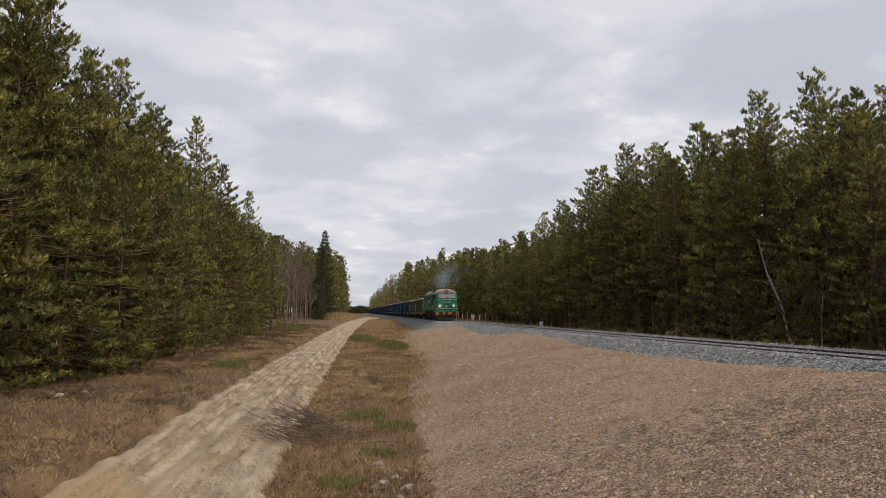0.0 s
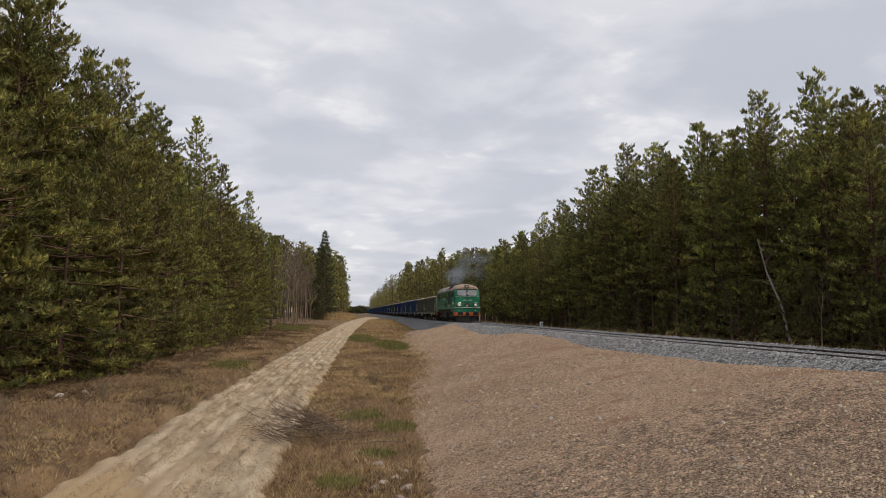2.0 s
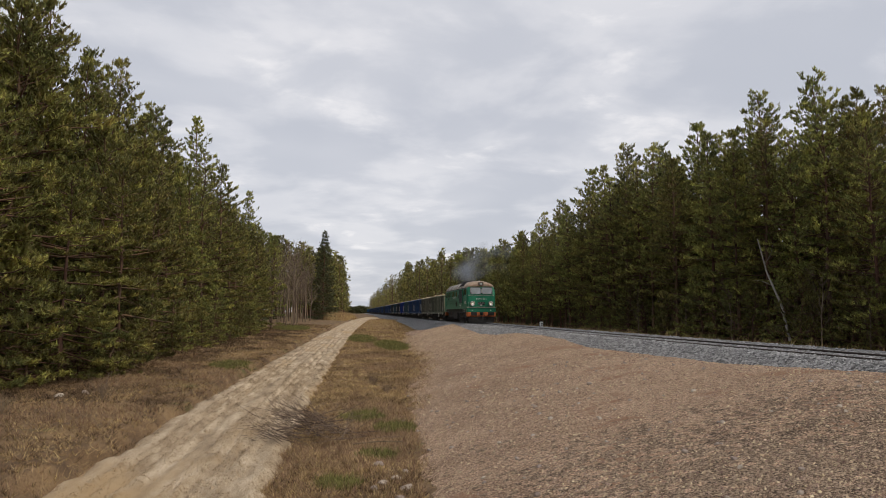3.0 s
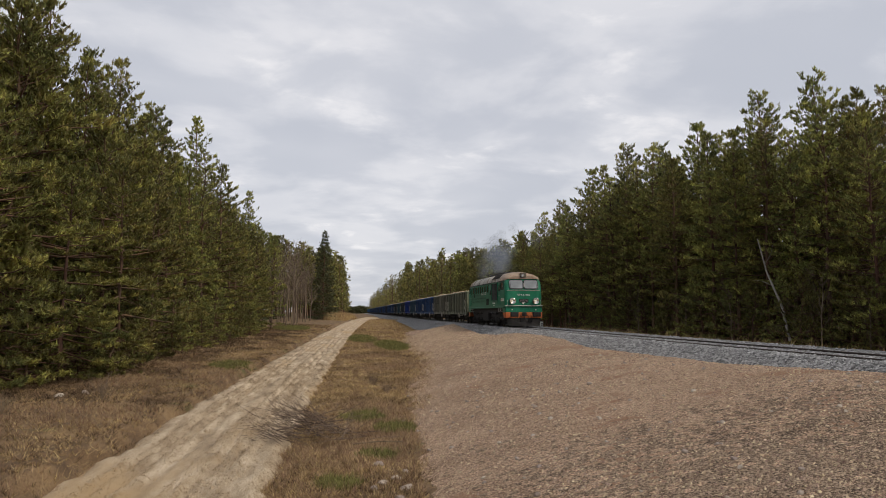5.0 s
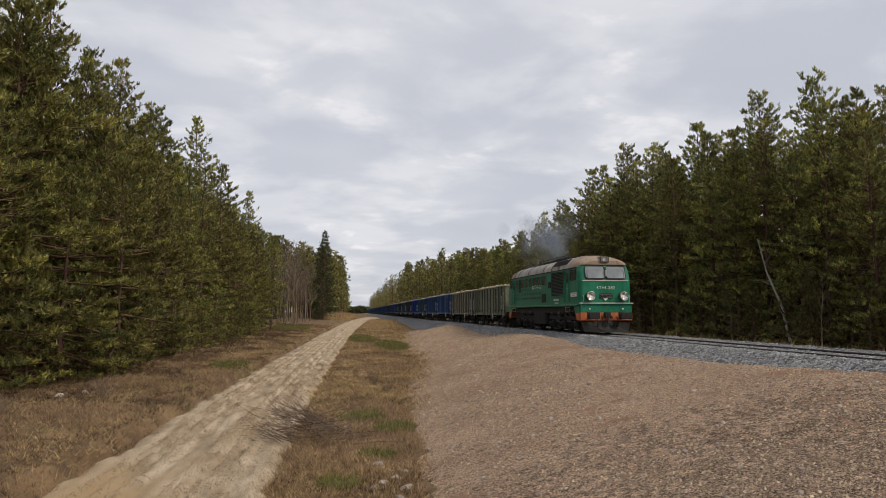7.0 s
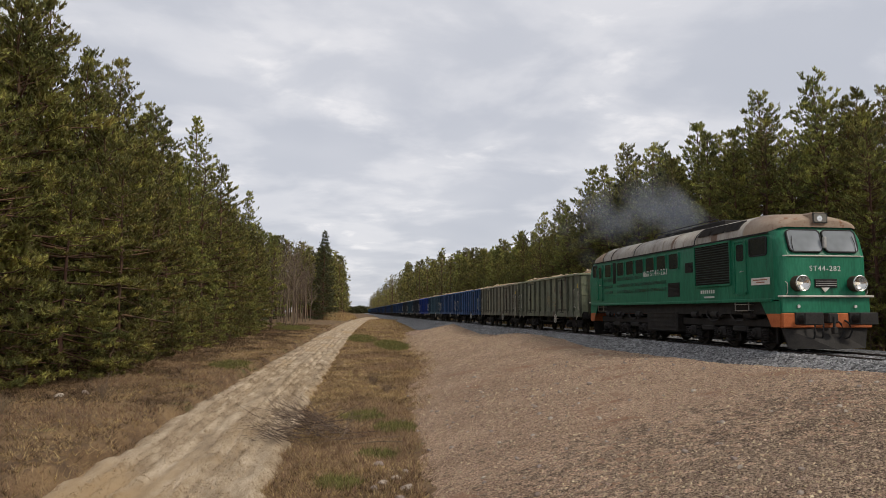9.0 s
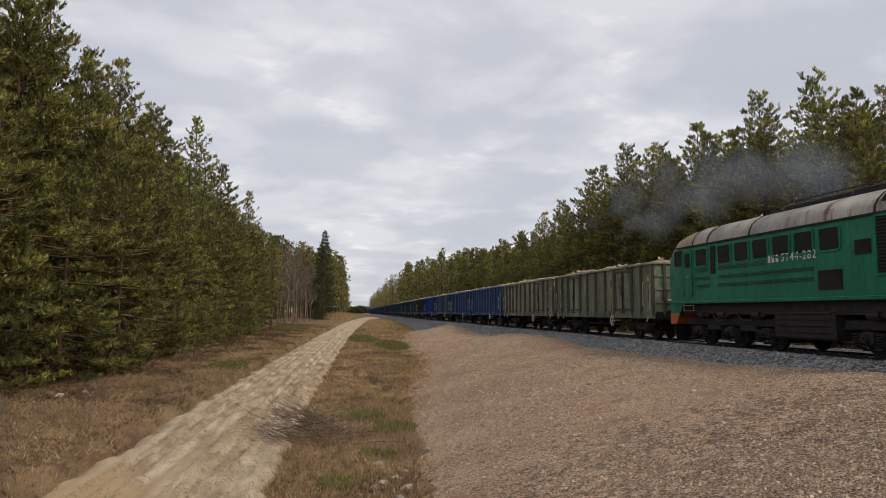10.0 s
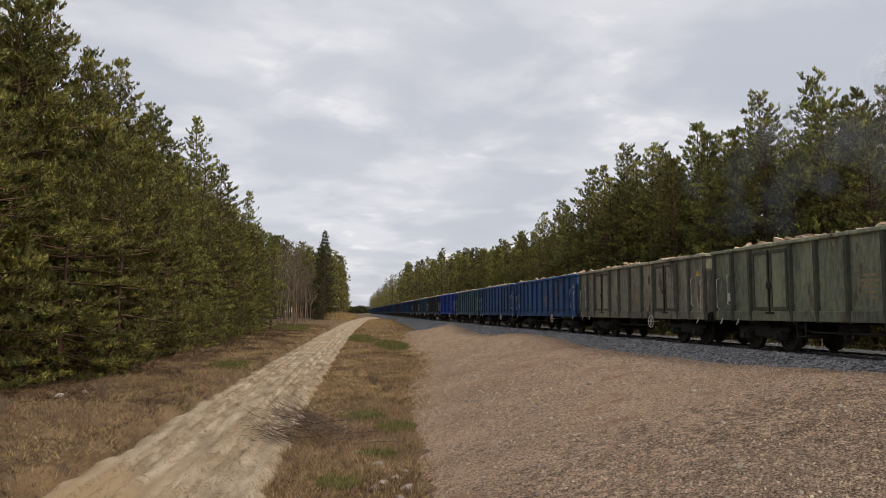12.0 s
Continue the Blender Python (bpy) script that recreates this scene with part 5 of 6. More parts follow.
def build_wagon(full=True):
    """An open high-sided bogie wagon; full: with all its small fittings."""
    car = empty("freight_wagon")
    W, L, Z0, Z1 = 1.42, 6.75, 1.16, 3.20
    bm = B()
    for s in (-1, 1):
        box(bm, s * (W - 0.05), s * W, -L, L, Z0, Z1)
        box(bm, -W + 0.05, W - 0.05, s * (L - 0.05), s * L, Z0, Z1)
    box(bm, -W + 0.05, W - 0.05, -L + 0.05, L - 0.05, Z0 - 0.05, Z0 + 0.02)
    part("body", bm, M["wagon"], car)
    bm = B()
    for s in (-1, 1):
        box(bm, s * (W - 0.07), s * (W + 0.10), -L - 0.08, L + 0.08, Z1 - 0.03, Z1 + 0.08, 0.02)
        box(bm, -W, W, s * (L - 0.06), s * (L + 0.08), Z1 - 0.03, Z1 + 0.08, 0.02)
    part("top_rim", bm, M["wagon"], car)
    rib = B()
    q = [(0.0, -0.075), (0.10, -0.05), (0.10, 0.05), (0.0, 0.075)]
    v = [rib.verts.new((-x * (0.55 if z < 1.0 else 1.0), y, z)) for z in (0.90, 1.2, Z1 - 0.03) for x, y in q]
    for k in range(2):
        for i in range(4):
            rib.faces.new((v[4 * k + i], v[4 * k + (i + 1) % 4], v[4 * k + 4 + (i + 1) % 4], v[4 * k + 4 + i]))
    rib.faces.new(v[:4])
    rib.faces.new(v[8:])
    bmesh.ops.recalc_face_normals(rib, faces=rib.faces)
    me = bpy.data.meshes.new("rib")
    rib.to_mesh(me)
    rib.free()
    me.materials.append(M["wagon"])
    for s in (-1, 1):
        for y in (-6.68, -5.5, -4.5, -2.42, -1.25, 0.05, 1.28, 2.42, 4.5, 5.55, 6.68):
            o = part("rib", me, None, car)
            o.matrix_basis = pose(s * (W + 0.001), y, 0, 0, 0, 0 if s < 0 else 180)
        bm = B()
        box(bm, s * (W - 0.02), s * (W + 0.05), -L, L, 0.92, 1.22, 0.015)
        part("side_sill", bm, M["wagon"], car)
        for c in (-3.46, 3.46):
            for a, b in ((-0.90, -0.03), (0.03, 0.90)):
                bm = B()
                box(bm, s * (W - 0.005), s * (W + 0.03), c + a, c + b, 1.26, 3.06, 0.01)
                door = part("door", bm, M["wagon"], car)
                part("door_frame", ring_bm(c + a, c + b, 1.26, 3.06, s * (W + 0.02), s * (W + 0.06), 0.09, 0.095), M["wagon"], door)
            if full:
                bm = B()
                cyl(bm, (s * (W + 0.075), c, 1.2), (s * (W + 0.075), c, 3.08), 0.028, n=8)
                box(bm, s * (W + 0.05), s * (W + 0.11), c - 0.12, c + 0.12, 1.9, 2.1, 0.02)
                box(bm, s * (W + 0.04), s * (W + 0.10), c - 0.2, c + 0.2, 1.14, 1.2, 0.01)
                part("door_bolt", bm, M["grime"], door)
        if full:
            for y in (-6.45, 6.45):
                bm = B()
                tube(bm, [(s * (W + 0.0), y, 1.3), (s * (W + 0.10), y, 1.34), (s * (W + 0.10), y, 2.3), (s * (W + 0.0), y, 2.34)], 0.018)
                part("handrail", bm, M["trim"], car)
            bm = B()
            tube(bm, [(s * 1.40, 1.9, 0.92), (s * 1.40, 1.9, 0.50), (s * 1.40, 2.3, 0.50), (s * 1.40, 2.3, 0.92)], 0.022)
            part("step", bm, M["grime"], car)
            bm = B()
            r = 0.24
            tube(bm, [(s * 1.5, -2.2 + r * math.cos(k * math.pi / 8), 0.80 + r * math.sin(k * math.pi / 8)) for k in range(17)], 0.02)
            for k in range(3):
                a = k * math.pi / 3
                tube(bm, [(s * 1.5, -2.2 + r * math.cos(a), 0.80 + r * math.sin(a)), (s * 1.5, -2.2 - r * math.cos(a), 0.80 - r * math.sin(a))], 0.014, 5)
            tube(bm, [(s * 1.5, -2.2, 0.8), (s * 1.1, -2.2, 0.8)], 0.025)
            part("brake_wheel", bm, M["trim"], car)
            for z, y0, y1 in ((2.08, -0.95, -0.45), (1.94, -1.0, -0.3), (1.80, -0.95, -0.4), (1.66, -0.95, -0.6), (1.52, -0.95, -0.62)):
                bm = B()
                box(bm, s * W, s * (W + 0.006), y0, y1, z, z + 0.075)
                part("mark_bar", bm, M["yellow"], car)
            for z in (1.95, 1.75, 1.55):
                bm = B()
                box(bm, s * W, s * (W + 0.006), -2.2, -1.6, z, z + 0.05)
                part("mark_bar", bm, M["yellow"], car)
            bm = B()
            box(bm, s * W, s * (W + 0.006), 5.75, 5.93, 1.55, 1.82)
            part("card", bm, M["white"], car)
            bm = B()
            v = [bm.verts.new((s * x, y, z)) for x in (W + 0.001, W + 0.006) for y, z in ((-6.24, 2.50), (-5.96, 2.50), (-6.10, 2.74))]
            bm.faces.new(v[:3])
            bm.faces.new(v[3:])
            for i in range(3):
                bm.faces.new((v[i], v[(i + 1) % 3], v[3 + (i + 1) % 3], v[3 + i]))
            bmesh.ops.recalc_face_normals(bm, faces=bm.faces)
            part("warning_sign", bm, M["signal"], car, "yellow warning triangle")
            for y in (-5.72, 5.80):
                bm = B()
                tube(bm, [(s * W, y, 1.42), (s * (W + 0.08), y, 1.46), (s * (W + 0.08), y, 2.40), (s * W, y, 2.44)], 0.018)
                part("handrail", bm, M["trim"], car, "pale upright handrail")
            for y in (-6.2, 6.2, 5.2):
                bm = B()
                tube(bm, [(s * (W + 0.06), y, 0.98), (s * (W + 0.10), y, 0.86), (s * (W + 0.10), y + 0.06, 0.80), (s * (W + 0.06), y + 0.08, 0.86)], 0.025)
                part("rope_hook", bm, M["trim"], car)
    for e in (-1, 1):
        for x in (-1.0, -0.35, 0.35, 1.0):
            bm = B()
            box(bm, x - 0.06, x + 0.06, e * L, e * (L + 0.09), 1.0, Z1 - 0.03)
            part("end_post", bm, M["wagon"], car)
        if full:
            bm = B()
            for z in (1.55, 2.1, 2.65):
                box(bm, -W + 0.02, W - 0.02, e * L, e * (L + 0.05), z, z + 0.09)
            part("end_rib", bm, M["wagon"], car)
        bm = B()
        box(bm, -1.35, 1.35, e * (L - 0.15), e * (L + 0.02), 0.84, 1.2, 0.02)
        part("headstock", bm, M["grime"], car)
        for s in (-1, 1):
            bm = B()
            cyl(bm, (s * 0.875, e * L, 1.04), (s * 0.875, e * (L + 0.24), 1.04), 0.11, 0.09, 12)
            cyl(bm, (s * 0.875, e * (L + 0.22), 1.04), (s * 0.875, e * (L + 0.265), 1.04), 0.22, n=14)
            part("buffer", bm, M["grime"], car)
        if full:
            bm = B()
            box(bm, -0.08, 0.08, e * L, e * (L + 0.2), 0.96, 1.10, 0.02)
            cyl(bm, (0, e * (L + 0.18), 1.05), (0, e * (L + 0.18), 0.55), 0.04, n=8)
            part("coupling", bm, M["grime"], car)
    bm = B()
    box(bm, -0.3, 0.3, -L + 0.1, L - 0.1, 0.85, 1.12)
    for y in (-2.5, 0, 2.5):
        box(bm, -1.3, 1.3, y - 0.08, y + 0.08, 0.9, 1.12)
    cyl(bm, (-0.9, 0.2, 0.75), (-0.9, 1.0, 0.75), 0.17, n=12)
    cyl(bm, (0.7, -1.0, 0.72), (0.7, 0.2, 0.72), 0.2, n=12)
    tube(bm, [(-1.1, -3.0, 0.9), (-1.1, -2.2, 0.62), (-1.1, 2.0, 0.62), (-1.1, 3.0, 0.9)], 0.035)
    part("underframe", bm, M["grime"], car)
    wm = wheelset_mesh(0.46) if full else None
    sm = None
    for c in (-4.5, 4.5):
        bm = B()
        for s in (-1, 1):
            box(bm, s * 0.98, s * 1.1, c - 1.35, c + 1.35, 0.58, 0.74, 0.03)
            box(bm, s * 0.98, s * 1.12, c - 0.45, c + 0.45, 0.40, 0.80, 0.05)
        box(bm, -1.05, 1.05, c - 0.25, c + 0.25, 0.55, 0.92, 0.03)
        bog = part("bogie", bm, M["grime"], car)
        for s in (-1, 1):
            for a in (-0.9, 0.9):
                if full:
                    bm = B()
                    box(bm, s * 0.97, s * 1.2, c + a - 0.16, c + a + 0.16, 0.32, 0.62, 0.05)
                    cyl(bm, (s * 1.18, c + a, 0.46), (s * 1.27, c + a, 0.46), 0.11, n=10)
                    part("axle_box", bm, M["grime"], bog)
                    for b in (-0.25, 0.25):
                        part("spring", spring_bm(s * 1.08, c + a + b, 0.34, 0.60, 0.085, 4), M["grime"], bog)
        for a in (-0.9, 0.9):
            if full:
                w = part("wheelset", wm, None, car)
            else:
                bm = B()
                for s in (-1, 1):
                    cyl(bm, (s * 0.69, 0, 0), (s * 0.82, 0, 0), 0.46, n=16)
                cyl(bm, (-0.7, 0, 0), (0.7, 0, 0), 0.08, n=8)
                w = part("wheelset", bm, M["wheel"], car)
            w.matrix_basis = pose(0, c + a, 0.46)
    return car


def load_mesh(seed):
    """A heap of split timber and chips that shows over the rim."""
    rnd = random.Random(seed)
    verts, faces = [], []
    us, vs = axis([(-1.34, 1.34, 0.2)]), axis([(-6.66, 6.66, 0.25)])
    for v in vs:
        for u in us:
            z = 3.08 + 0.25 * (1 - (u / 1.34) ** 2) + 0.10 * noise.noise((u * 1.5, v * 0.9, seed)) + 0.05 * noise.noise((u * 5, v * 5, seed))
            verts.append((u, v, z))
    w = len(us)
    faces = [(j * w + i, j * w + i + 1, (j + 1) * w + i + 1, (j + 1) * w + i) for j in range(len(vs) - 1) for i in range(w - 1)]
    for _ in range(150):
        x, y = rnd.uniform(-1.25, 1.25), rnd.uniform(-6.4, 6.4)
        a = pose(x, y, 3.36 + rnd.uniform(-0.1, 0.08) - 0.12 * (x / 1.3) ** 2, rnd.uniform(-25, 25), rnd.uniform(-25, 25), rnd.uniform(0, 360))
        s = (rnd.uniform(0.08, 0.32), rnd.uniform(0.05, 0.12), rnd.uniform(0.04, 0.10))
        k = len(verts)
        for i in range(8):
            p = a @ Vector((s[0] * (1 if i & 1 else -1), s[1] * (1 if i & 2 else -1) * rnd.uniform(0.6, 1), s[2] * (1 if i & 4 else -1) * rnd.uniform(0.6, 1)))
            verts.append(tuple(p))
        faces += [tuple(k + i for i in f) for f in ((0, 1, 3, 2), (4, 6, 7, 5), (0, 4, 5, 1), (2, 3, 7, 6), (0, 2, 6, 4), (1, 5, 7, 3))]
    return mesh_of("timber_load", verts, faces, M["load"])


OLIVE, GREY, BLUE, TEAL, BRIGHT, DULL, SKY = (0.185, 0.200, 0.138), (0.235, 0.228, 0.172), (0.03, 0.10, 0.28), (0.055, 0.14, 0.21), (0.01, 0.07, 0.48), (0.055, 0.075, 0.10), (0.04, 0.18, 0.42)
PAINTS = [("weathered olive", OLIVE), ("weathered grey-olive", GREY), ("dark blue", BLUE), ("dark blue", BLUE), ("faded teal", TEAL), ("bright blue", BRIGHT), ("dull blue-grey", DULL), ("faded teal", TEAL), ("dull blue-grey", DULL), ("dark blue", BLUE)]


def build_train():
    build_locomotive()
    full, plain = build_wagon(True), build_wagon(False)
    loads = [load_mesh(i) for i in range(3)]
    for k in range(38):
        src = full if k < 10 else plain
        word, col = PAINTS[k] if k < 10 else (("light blue", SKY) if k > 30 else (("dull blue-grey", DULL), ("dark blue", BLUE), ("dark blue", BLUE))[k % 3])
        behind = 44.36 - 19.64 + 14.04 * k
        car = copy_thing(src, pose_at(front_y(0) + behind))
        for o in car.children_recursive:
            # rib, post and door frame shading is put into the tint; rims paler
            k_shade = 1.45 if o.name.startswith("top_rim") else 0.34 if o.name.startswith(("rib", "end_post", "door_frame")) else 0.8 if o.name.startswith("side_sill") else 1.0
            o.color = (*(c * k_shade for c in col), 1)
        tagged(car, word + " open freight wagon with ribbed steel sides", "freight wagon", "wagons of the train")
        KEYED.append((car, behind))
        if k < 6:
            for o in car.children_recursive:
                if o.name.startswith("wheelset"):
                    ROLLING.append((o, o.matrix_basis.translation.y, 0.46, 17 * k))
        if k < 12:
            heap = tagged(new("timber_load", loads[k % 3]), "heap of pale split timber filling an open wagon", "timber load", "loads of the wagons")
            KEYED.append((heap, behind))
    for src in (full, plain):
        for o in list(src.children_recursive):
            bpy.data.objects.remove(o)
        bpy.data.objects.remove(src)


# ---- exhaust smoke ----
def build_smoke():
    m = bpy.data.materials.new("exhaust_smoke")
    m.use_nodes = True
    nt = m.node_tree
    b = nt.nodes["Principled BSDF"]
    b.inputs["Base Color"].default_value = (0.30, 0.335, 0.39, 1)
    b.inputs["Roughness"].default_value = 1.0
    b.inputs["Specular IOR Level"].default_value = 0.0
    b.inputs["Alpha"].default_value = 0.014
    rnd = random.Random(77)
    shapes = []
    for i in range(4):
        bm = B()
        for r in (1.0, 0.86, 0.72, 0.58, 0.42, 0.24):
            made = bmesh.ops.create_icosphere(bm, subdivisions=2, radius=r)["verts"]
            for v in made:
                v.co *= 1 + 0.4 * noise.noise(v.co * 1.0 + Vector((i * 9.0, r * 3, 0)))
        me = bpy.data.meshes.new("puff")
        bm.to_mesh(me)
        bm.free()
        me.shade_smooth()
        me.materials.append(m)
        shapes.append(me)
    plume = tagged(empty("exhaust_smoke"), "thin grey-blue diesel smoke trailing from the exhaust", "smoke")
    te = -2.6
    while te < 11.9:
        ob = part("puff", shapes[rnd.randrange(4)], None, plume)
        s = rnd.uniform(0.6, 1.15)
        ob.scale = (s, s, s)
        ob.visible_shadow = True
        drift = (rnd.gauss(0.7, 0.45), rnd.gauss(0.3, 1.1), rnd.gauss(-0.1, 0.4))
        PUFFS.append((ob, te, drift, rnd.uniform(0, 360)))
        te += 0.085


def puff_place(te, t, drift):
    """In the engine until te, then up and away."""
    y0 = front_y(min(te, t)) + 8.35 + 0.7
    if t <= te:
        return Vector((track_x(y0), y0, RAIL + 2.6))
    a = t - te
    slow = 1 - math.exp(-a / 0.55)
    return Vector((track_x(y0) + drift[0] * a + 0.35 * a * a, y0 - 9.0 * 0.55 * slow + drift[1] * a, RAIL + 4.4 + 1.7 * (1 - math.exp(-a / 0.5)) + (0.75 + drift[2]) * a))


def motions():
    for ob, behind in KEYED:
        walk(ob, rows_for(behind))
    for ob, y, r, phase in ROLLING:
        walk(ob, rolling_rows(y, r, phase))
    for ob, te, drift, turn in PUFFS:
        times = sorted({round(t * FPS) / FPS for t in [0.0, 12.0] + [i * 0.75 for i in range(17)] + [te + d for d in (-0.2, 0, 0.12, 0.3, 0.55, 0.9, 1.4, 2.0)] if 0 <= t <= 12})
        walk(ob, [(t, Matrix.Translation(puff_place(te, t, drift)) @ pose(0, 0, 0, 0, 0, turn)) for t in times])


# ---- low growth and small things ----
def blades(name, spots, mat, seed, count=4, lean=0.35):
    """Grass: spots are (x, y, z, height, width); each a little fan of pointed blades."""
    g = np.random.default_rng(seed)
    p = np.array(spots)
    k = len(p)
    base = p[:, None, :3] + g.normal(0, 1, (k, count, 3)) * np.array((1, 1, 0)) * p[:, None, 3:4] * 0.25
    a = g.uniform(0, 2 * np.pi, (k, count))
    side = np.stack([np.cos(a), np.sin(a), np.zeros_like(a)], -1) * p[:, None, 4:5]
    tip = base + np.concatenate([g.normal(0, lean, (k, count, 2)), g.uniform(0.6, 1.2, (k, count, 1))], 2) * p[:, None, 3:4]
    base[..., 2] -= 0.02
    v = np.stack([base - side, base + side, tip], 2).reshape(-1, 3)
    return mesh_of(name, v.tolist(), np.arange(len(v)).reshape(-1, 3).tolist(), mat)


GREENS = [(1.77, 18.9, 0.55, 0.7), (1.0, 21.0, 0.6, 0.9), (-4.6, 37.5, 0.9, 2.2), (5.2, 60, 1.2, 7), (3.4, 72, 1.2, 7), (-4.2, 92, 2.0, 6), (0.25, 13.0, 0.4, 0.4), (1.1, 15.5, 0.4, 0.4), (-2.0, 29, 0.4, 1.5)]


def green_here(x, y):
    return max(math.exp(-((x - a) / r) ** 2 - ((y - b) / q) ** 2) for a, b, r, q in GREENS)


def on_verge(x, y):
    d = x - road_x(y)
    return d > 1.75 and x < toe_x(y) + 0.35


def build_low_growth():
    rnd = random.Random(31)
    straw, brown, heath, green = [], [], [], []
    while len(straw) + len(brown) + len(heath) + len(green) < 78000:
        y = 9 + 100 * rnd.random() ** 2.1
        rx = road_x(y)
        x = rnd.uniform(left_edge(y) - 1.5, rx - 1.6) if rnd.random() < 0.48 else rnd.uniform(rx + 1.5, max(toe_x(y) + 0.1 + (0.35 if y < 22 else 1.1) * rnd.random() ** 2, rx + 2.0))
        z = max(ground_at(x, y), gravel_z(x, y)) if x > toe_x(y) - 0.4 else ground_at(x, y)
        far = 1 + y / 45
        f = green_here(x, y)
        n1 = noise.noise((x * 0.35, y * 0.22, 4.0))
        if f > 0.25 + 0.25 * rnd.random():
            green.append((x, y, z, rnd.uniform(0.05, 0.12) * far, 0.008 * far))
        elif n1 + rnd.uniform(-0.3, 0.3) > (0.16 if x > rx else 0.3):
            heath.append((x, y, z, rnd.uniform(0.03, 0.13) * min(far, 1.6), 0.006 * far))
        # denser towards the wood's edge, where the colour carries tree shade
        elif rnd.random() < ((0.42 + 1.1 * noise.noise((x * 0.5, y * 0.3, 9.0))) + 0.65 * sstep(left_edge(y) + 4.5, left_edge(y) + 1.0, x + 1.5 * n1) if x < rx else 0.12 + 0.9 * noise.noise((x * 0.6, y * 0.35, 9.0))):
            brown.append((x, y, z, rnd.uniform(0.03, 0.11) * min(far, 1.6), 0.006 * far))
        else:
            straw.append((x, y, z, rnd.uniform(0.025, 0.09) * min(far, 1.6), 0.006 * far))
    tagged(new("dry_grass", blades("dry_grass", straw, M["straw"], 1, 4, 1.1)), "short dry straw-coloured grass on the turf", "grass", kind="stuff")
    tagged(new("brown_grass", blades("brown_grass", brown, M["brown_grass"], 7, 4, 1.1)), "flattened brown grass and litter under the pines, tree shade in its colour", "grass", kind="stuff")
    tagged(new("heather", blades("heather", heath, M["heather"], 2, 4, 0.6)), "brown leafless heather and weeds beside the road", "heather", kind="stuff")
    tagged(new("green_grass", blades("green_grass", green, M["green_grass"], 3, 6, 0.5)), "patches of short green grass and moss", "grass", kind="stuff")
    fringe = []
    for _ in range(7000):
        y = 12 + 110 * rnd.random() ** 1.4
        x = track_x(y) + rnd.uniform(3.0, 6.5)
        fringe.append((x, y, max(ground_at(x, y), ballast_z(x - track_x(y)) if x < track_x(y) + 4.1 else -9), rnd.uniform(0.15, 0.42) * (1 + y / 120), 0.009 * (1 + y / 50)))
    for _ in range(5000):
        y = 68 + 130 * rnd.random()
        x = rnd.uniform(road_x(y) + 1.8, track_x(y) - 3.9)
        fringe.append((x, y, ground_at(x, y), rnd.uniform(0.1, 0.3), 0.02))
    tagged(new("pale_grass", blades("pale_grass", fringe, M["straw"], 4, 5, 0.4)), "pale dry grass along the foot of the ballast", "grass", kind="stuff")
    tall = []
    for _ in range(900):
        y = rnd.uniform(138, 176)
        x = road_x(y) - 2.2 - 3.6 * rnd.random()
        tall.append((x, y, ground_at(x, y), rnd.uniform(0.9, 1.7), 0.03))
    tagged(new("tall_dry_grass", blades("tall_dry_grass", tall, M["straw"], 6, 6, 0.25)), "stand of tall tan dry grass by the road", "grass", kind="stuff")


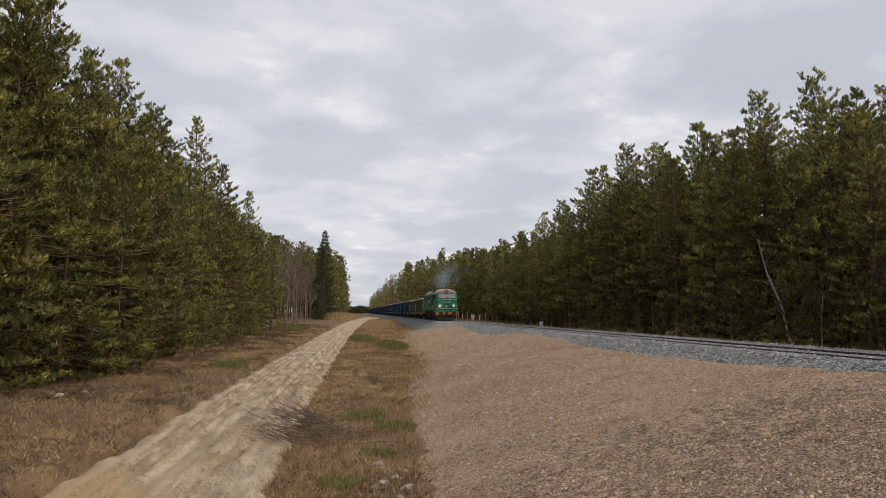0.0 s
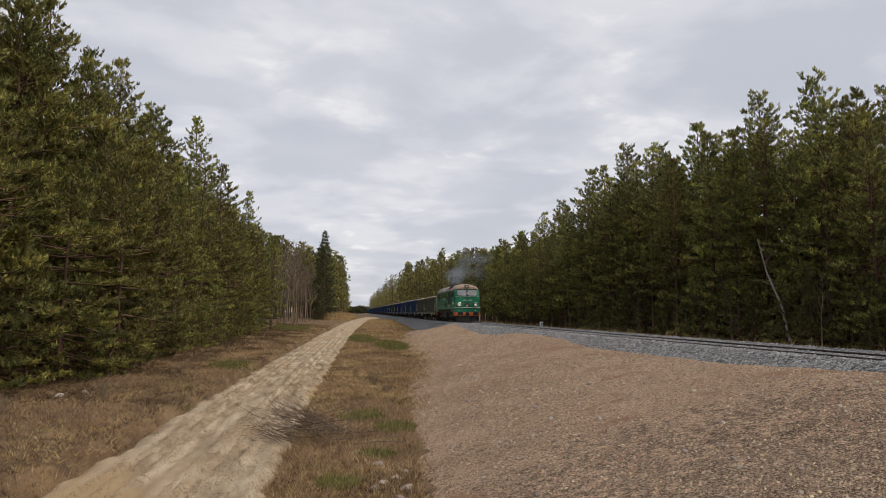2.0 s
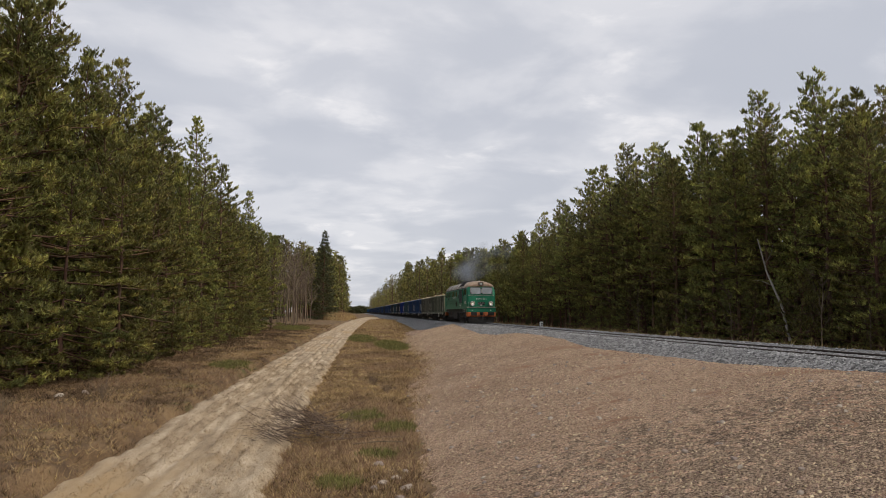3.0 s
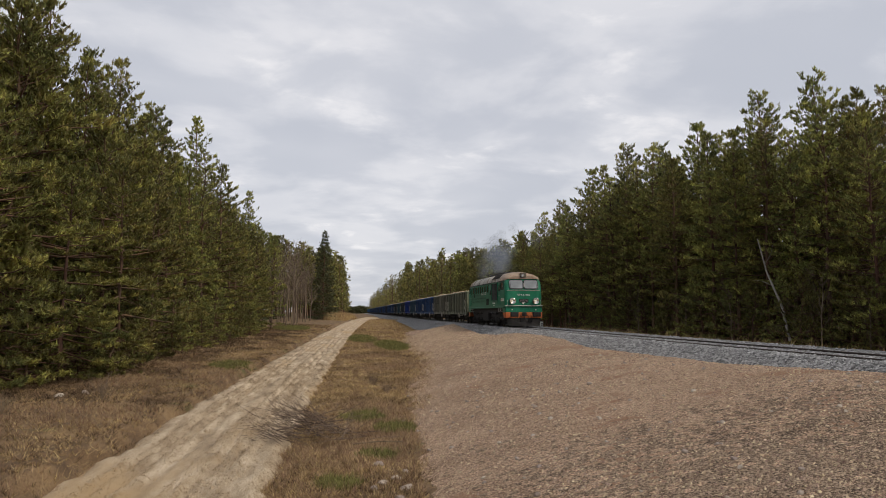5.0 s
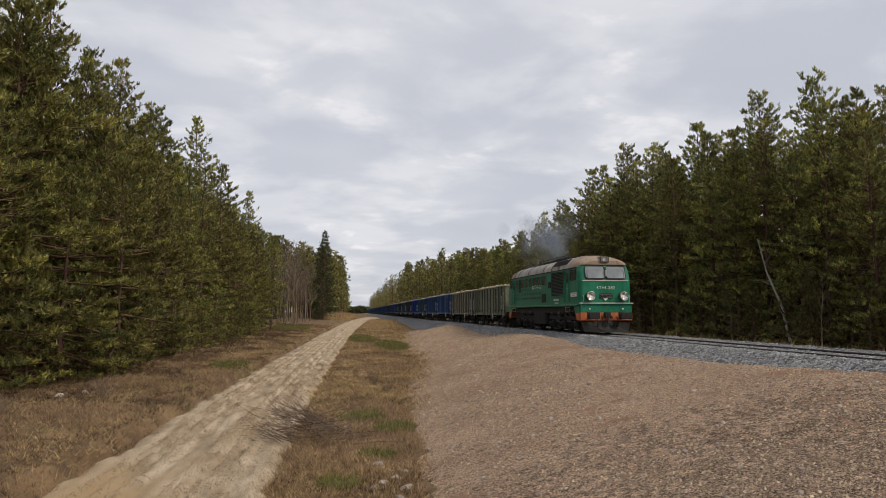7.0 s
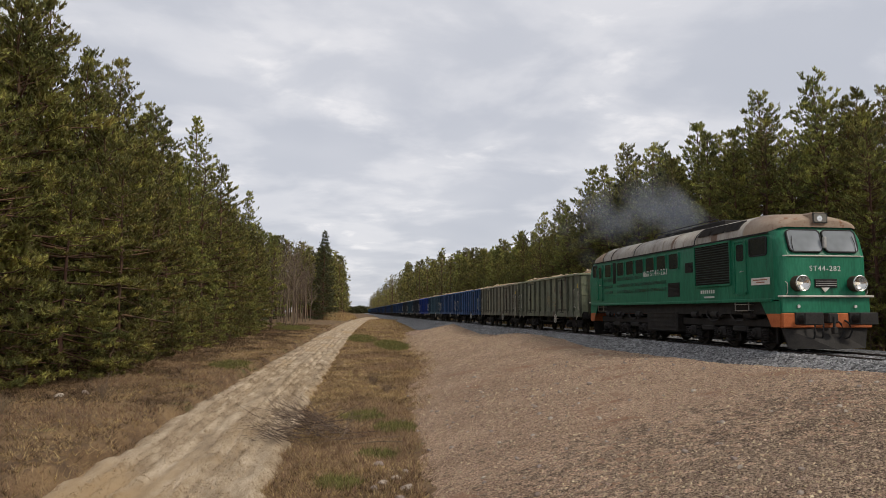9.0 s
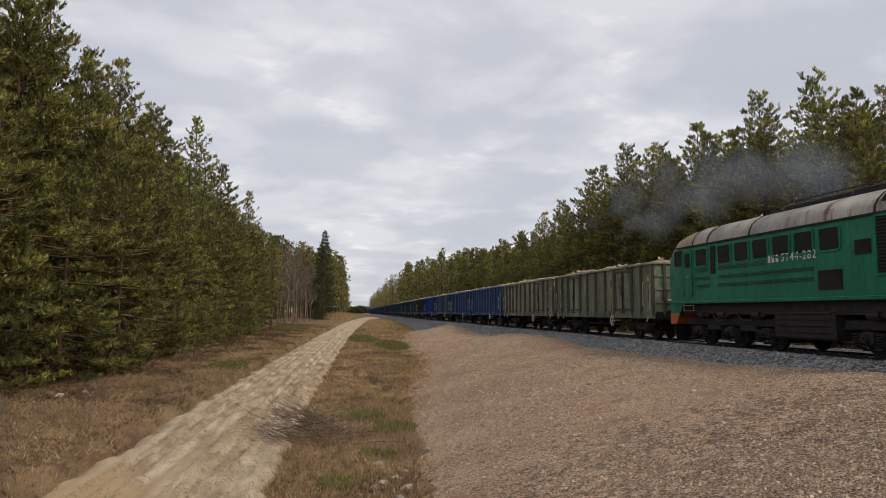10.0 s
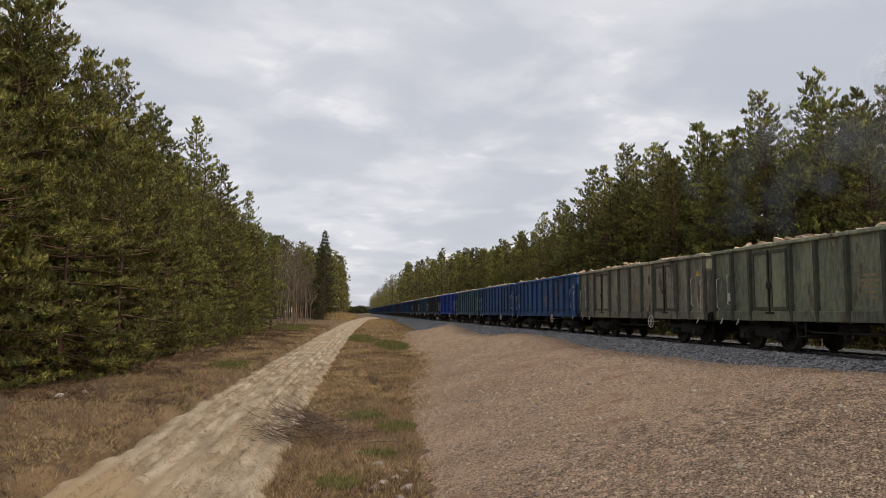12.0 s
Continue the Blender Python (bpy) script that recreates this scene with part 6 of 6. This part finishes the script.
def build_brush():
    """The cut twigs heaped beside the road, and small weeds."""
    rnd = random.Random(12)
    lines = []
    for _ in range(150):
        x, y = rnd.gauss(-0.12, 0.45), rnd.gauss(17.5, 0.4)
        z = ground_at(x, y) + 0.04 + 0.42 * rnd.random() * math.exp(-((x + 0.2) / 0.9) ** 2)
        az = rnd.gauss(2.9, 0.6) if rnd.random() < 0.7 else rnd.uniform(0, 6.28)
        ln = rnd.uniform(0.35, 1.25)
        d = Vector((math.cos(az), math.sin(az), rnd.uniform(-0.05, 0.55)))
        a = Vector((x, y, z))
        b = a + d * ln
        m = a.lerp(b, 0.5) + Vector((rnd.gauss(0, 0.06), rnd.gauss(0, 0.06), rnd.gauss(0.02, 0.05)))
        lines.append(([a, m, b], rnd.uniform(0.004, 0.010), 0.002))
        for _ in range(3):
            s = m.lerp(b, rnd.random())
            lines.append(([s, s + (d + Vector((rnd.gauss(0, 0.6), rnd.gauss(0, 0.6), rnd.gauss(0.25, 0.3)))) * ln * 0.3], 0.005, 0.002))
    heap = empty("brush_pile")
    tagged(part("brushwood", limbs_mesh("brushwood", lines, M["twig"], 4), None, heap), kind="stuff")
    for a, b in (((-1.1, 17.3, 0.32), (0.6, 17.5, 0.50)), ((0.4, 17.1, 0.15), (0.55, 17.4, 0.62)), ((0.6, 16.4, 0.12), (1.7, 16.3, 0.16))):
        part("branch", limbs_mesh("branch", [([a, tuple((p + q) / 2 + 0.03 for p, q in zip(a, b)), b], 0.018, 0.009)], M["twig"], 6), None, heap)
    tagged(heap, "heap of cut grey-brown twigs beside the dirt road", "brush pile")
    for k, (x, y, s) in enumerate(((-6.4, 22.8, 0.75), (-5.3, 17.5, 0.5), (-8.2, 20.5, 0.6), (-5.8, 27.0, 0.6), (-7.6, 15.5, 0.55), (1.0, 24.5, 0.5), (1.9, 30.0, 0.55), (0.3, 15.2, 0.4), (2.2, 27.0, 0.5), (1.3, 33.0, 0.6))):
        lines = []
        for _ in range(26):
            a = Vector((rnd.gauss(0, 0.07), rnd.gauss(0, 0.07), -0.03))
            d = Vector((rnd.gauss(0, 0.35), rnd.gauss(0, 0.35), 1)).normalized()
            b = a + d * s * rnd.uniform(0.5, 1.2)
            lines.append(([a, a.lerp(b, 0.5) + Vector((rnd.gauss(0, 0.02), rnd.gauss(0, 0.02), 0)), b], 0.006, 0.002))
            for _ in range(3):
                q = a.lerp(b, rnd.uniform(0.4, 0.95))
                lines.append(([q, q + (d + Vector((rnd.gauss(0, 0.6), rnd.gauss(0, 0.6), 0))) * s * 0.25], 0.004, 0.0015))
        ob = new("bare_shrub", limbs_mesh("bare_shrub", lines, M["heather"] if k % 2 else M["twig"], 3))
        ob.matrix_basis = pose(x, y, ground_at(x, y))
        tagged(ob, "small leafless shrub standing in the dry grass", "shrub", "bare shrubs")


def build_marker():
    """The white distance stone beyond the track."""
    x, y = 17.6, 59.0
    z = ballast_z(x - track_x(y)) - 0.08
    bm = B()
    box(bm, -0.14, 0.14, -0.09, 0.09, 0, 0.5, 0.04)
    stone = part("marker_stone", bm, M["white"])
    stone.matrix_basis = pose(x, y, z, 0, 0, 12)
    for h in (0.30, 0.18):
        bm = B()
        box(bm, -0.07, 0.07, -0.096, -0.088, h, h + 0.07)
        part("mark_bar", bm, M["black"], stone)
    tagged(stone, "small white distance stone with dark marks beside the track", "marker stone")


def build_rocks():
    rnd = random.Random(4)
    shapes = [pebble_mesh("rock", 20 + i, M["stone"]) for i in range(4)]
    for x, y, s in ((1.02, 14.4, 0.10), (1.25, 13.2, 0.09), (1.0, 12.9, 0.08), (0.8, 12.5, 0.07), (1.35, 12.4, 0.09), (2.3, 18.4, 0.08), (2.05, 19.9, 0.07), (-3.9, 20.9, 0.10), (-8.0, 24.1, 0.12), (-7.4, 24.6, 0.09), (1.2, 11.8, 0.08), (1.5, 13.9, 0.06)):
        ob = new("rock", rnd.choice(shapes))
        ob.matrix_basis = pose(x, y, ground_at(x, y) + s * 0.2, rnd.uniform(0, 30), rnd.uniform(0, 30), rnd.uniform(0, 360)) @ Matrix.Diagonal((s, s * 1.3, s * 0.7, 1))
        tagged(ob, "pale rough field stone lying in the dry grass", "rock", "field stones")


build_ground()
build_road()
build_gravel()
build_track()
build_forest()
build_train()
build_smoke()
build_low_growth()
build_brush()
build_marker()
build_rocks()
motions()
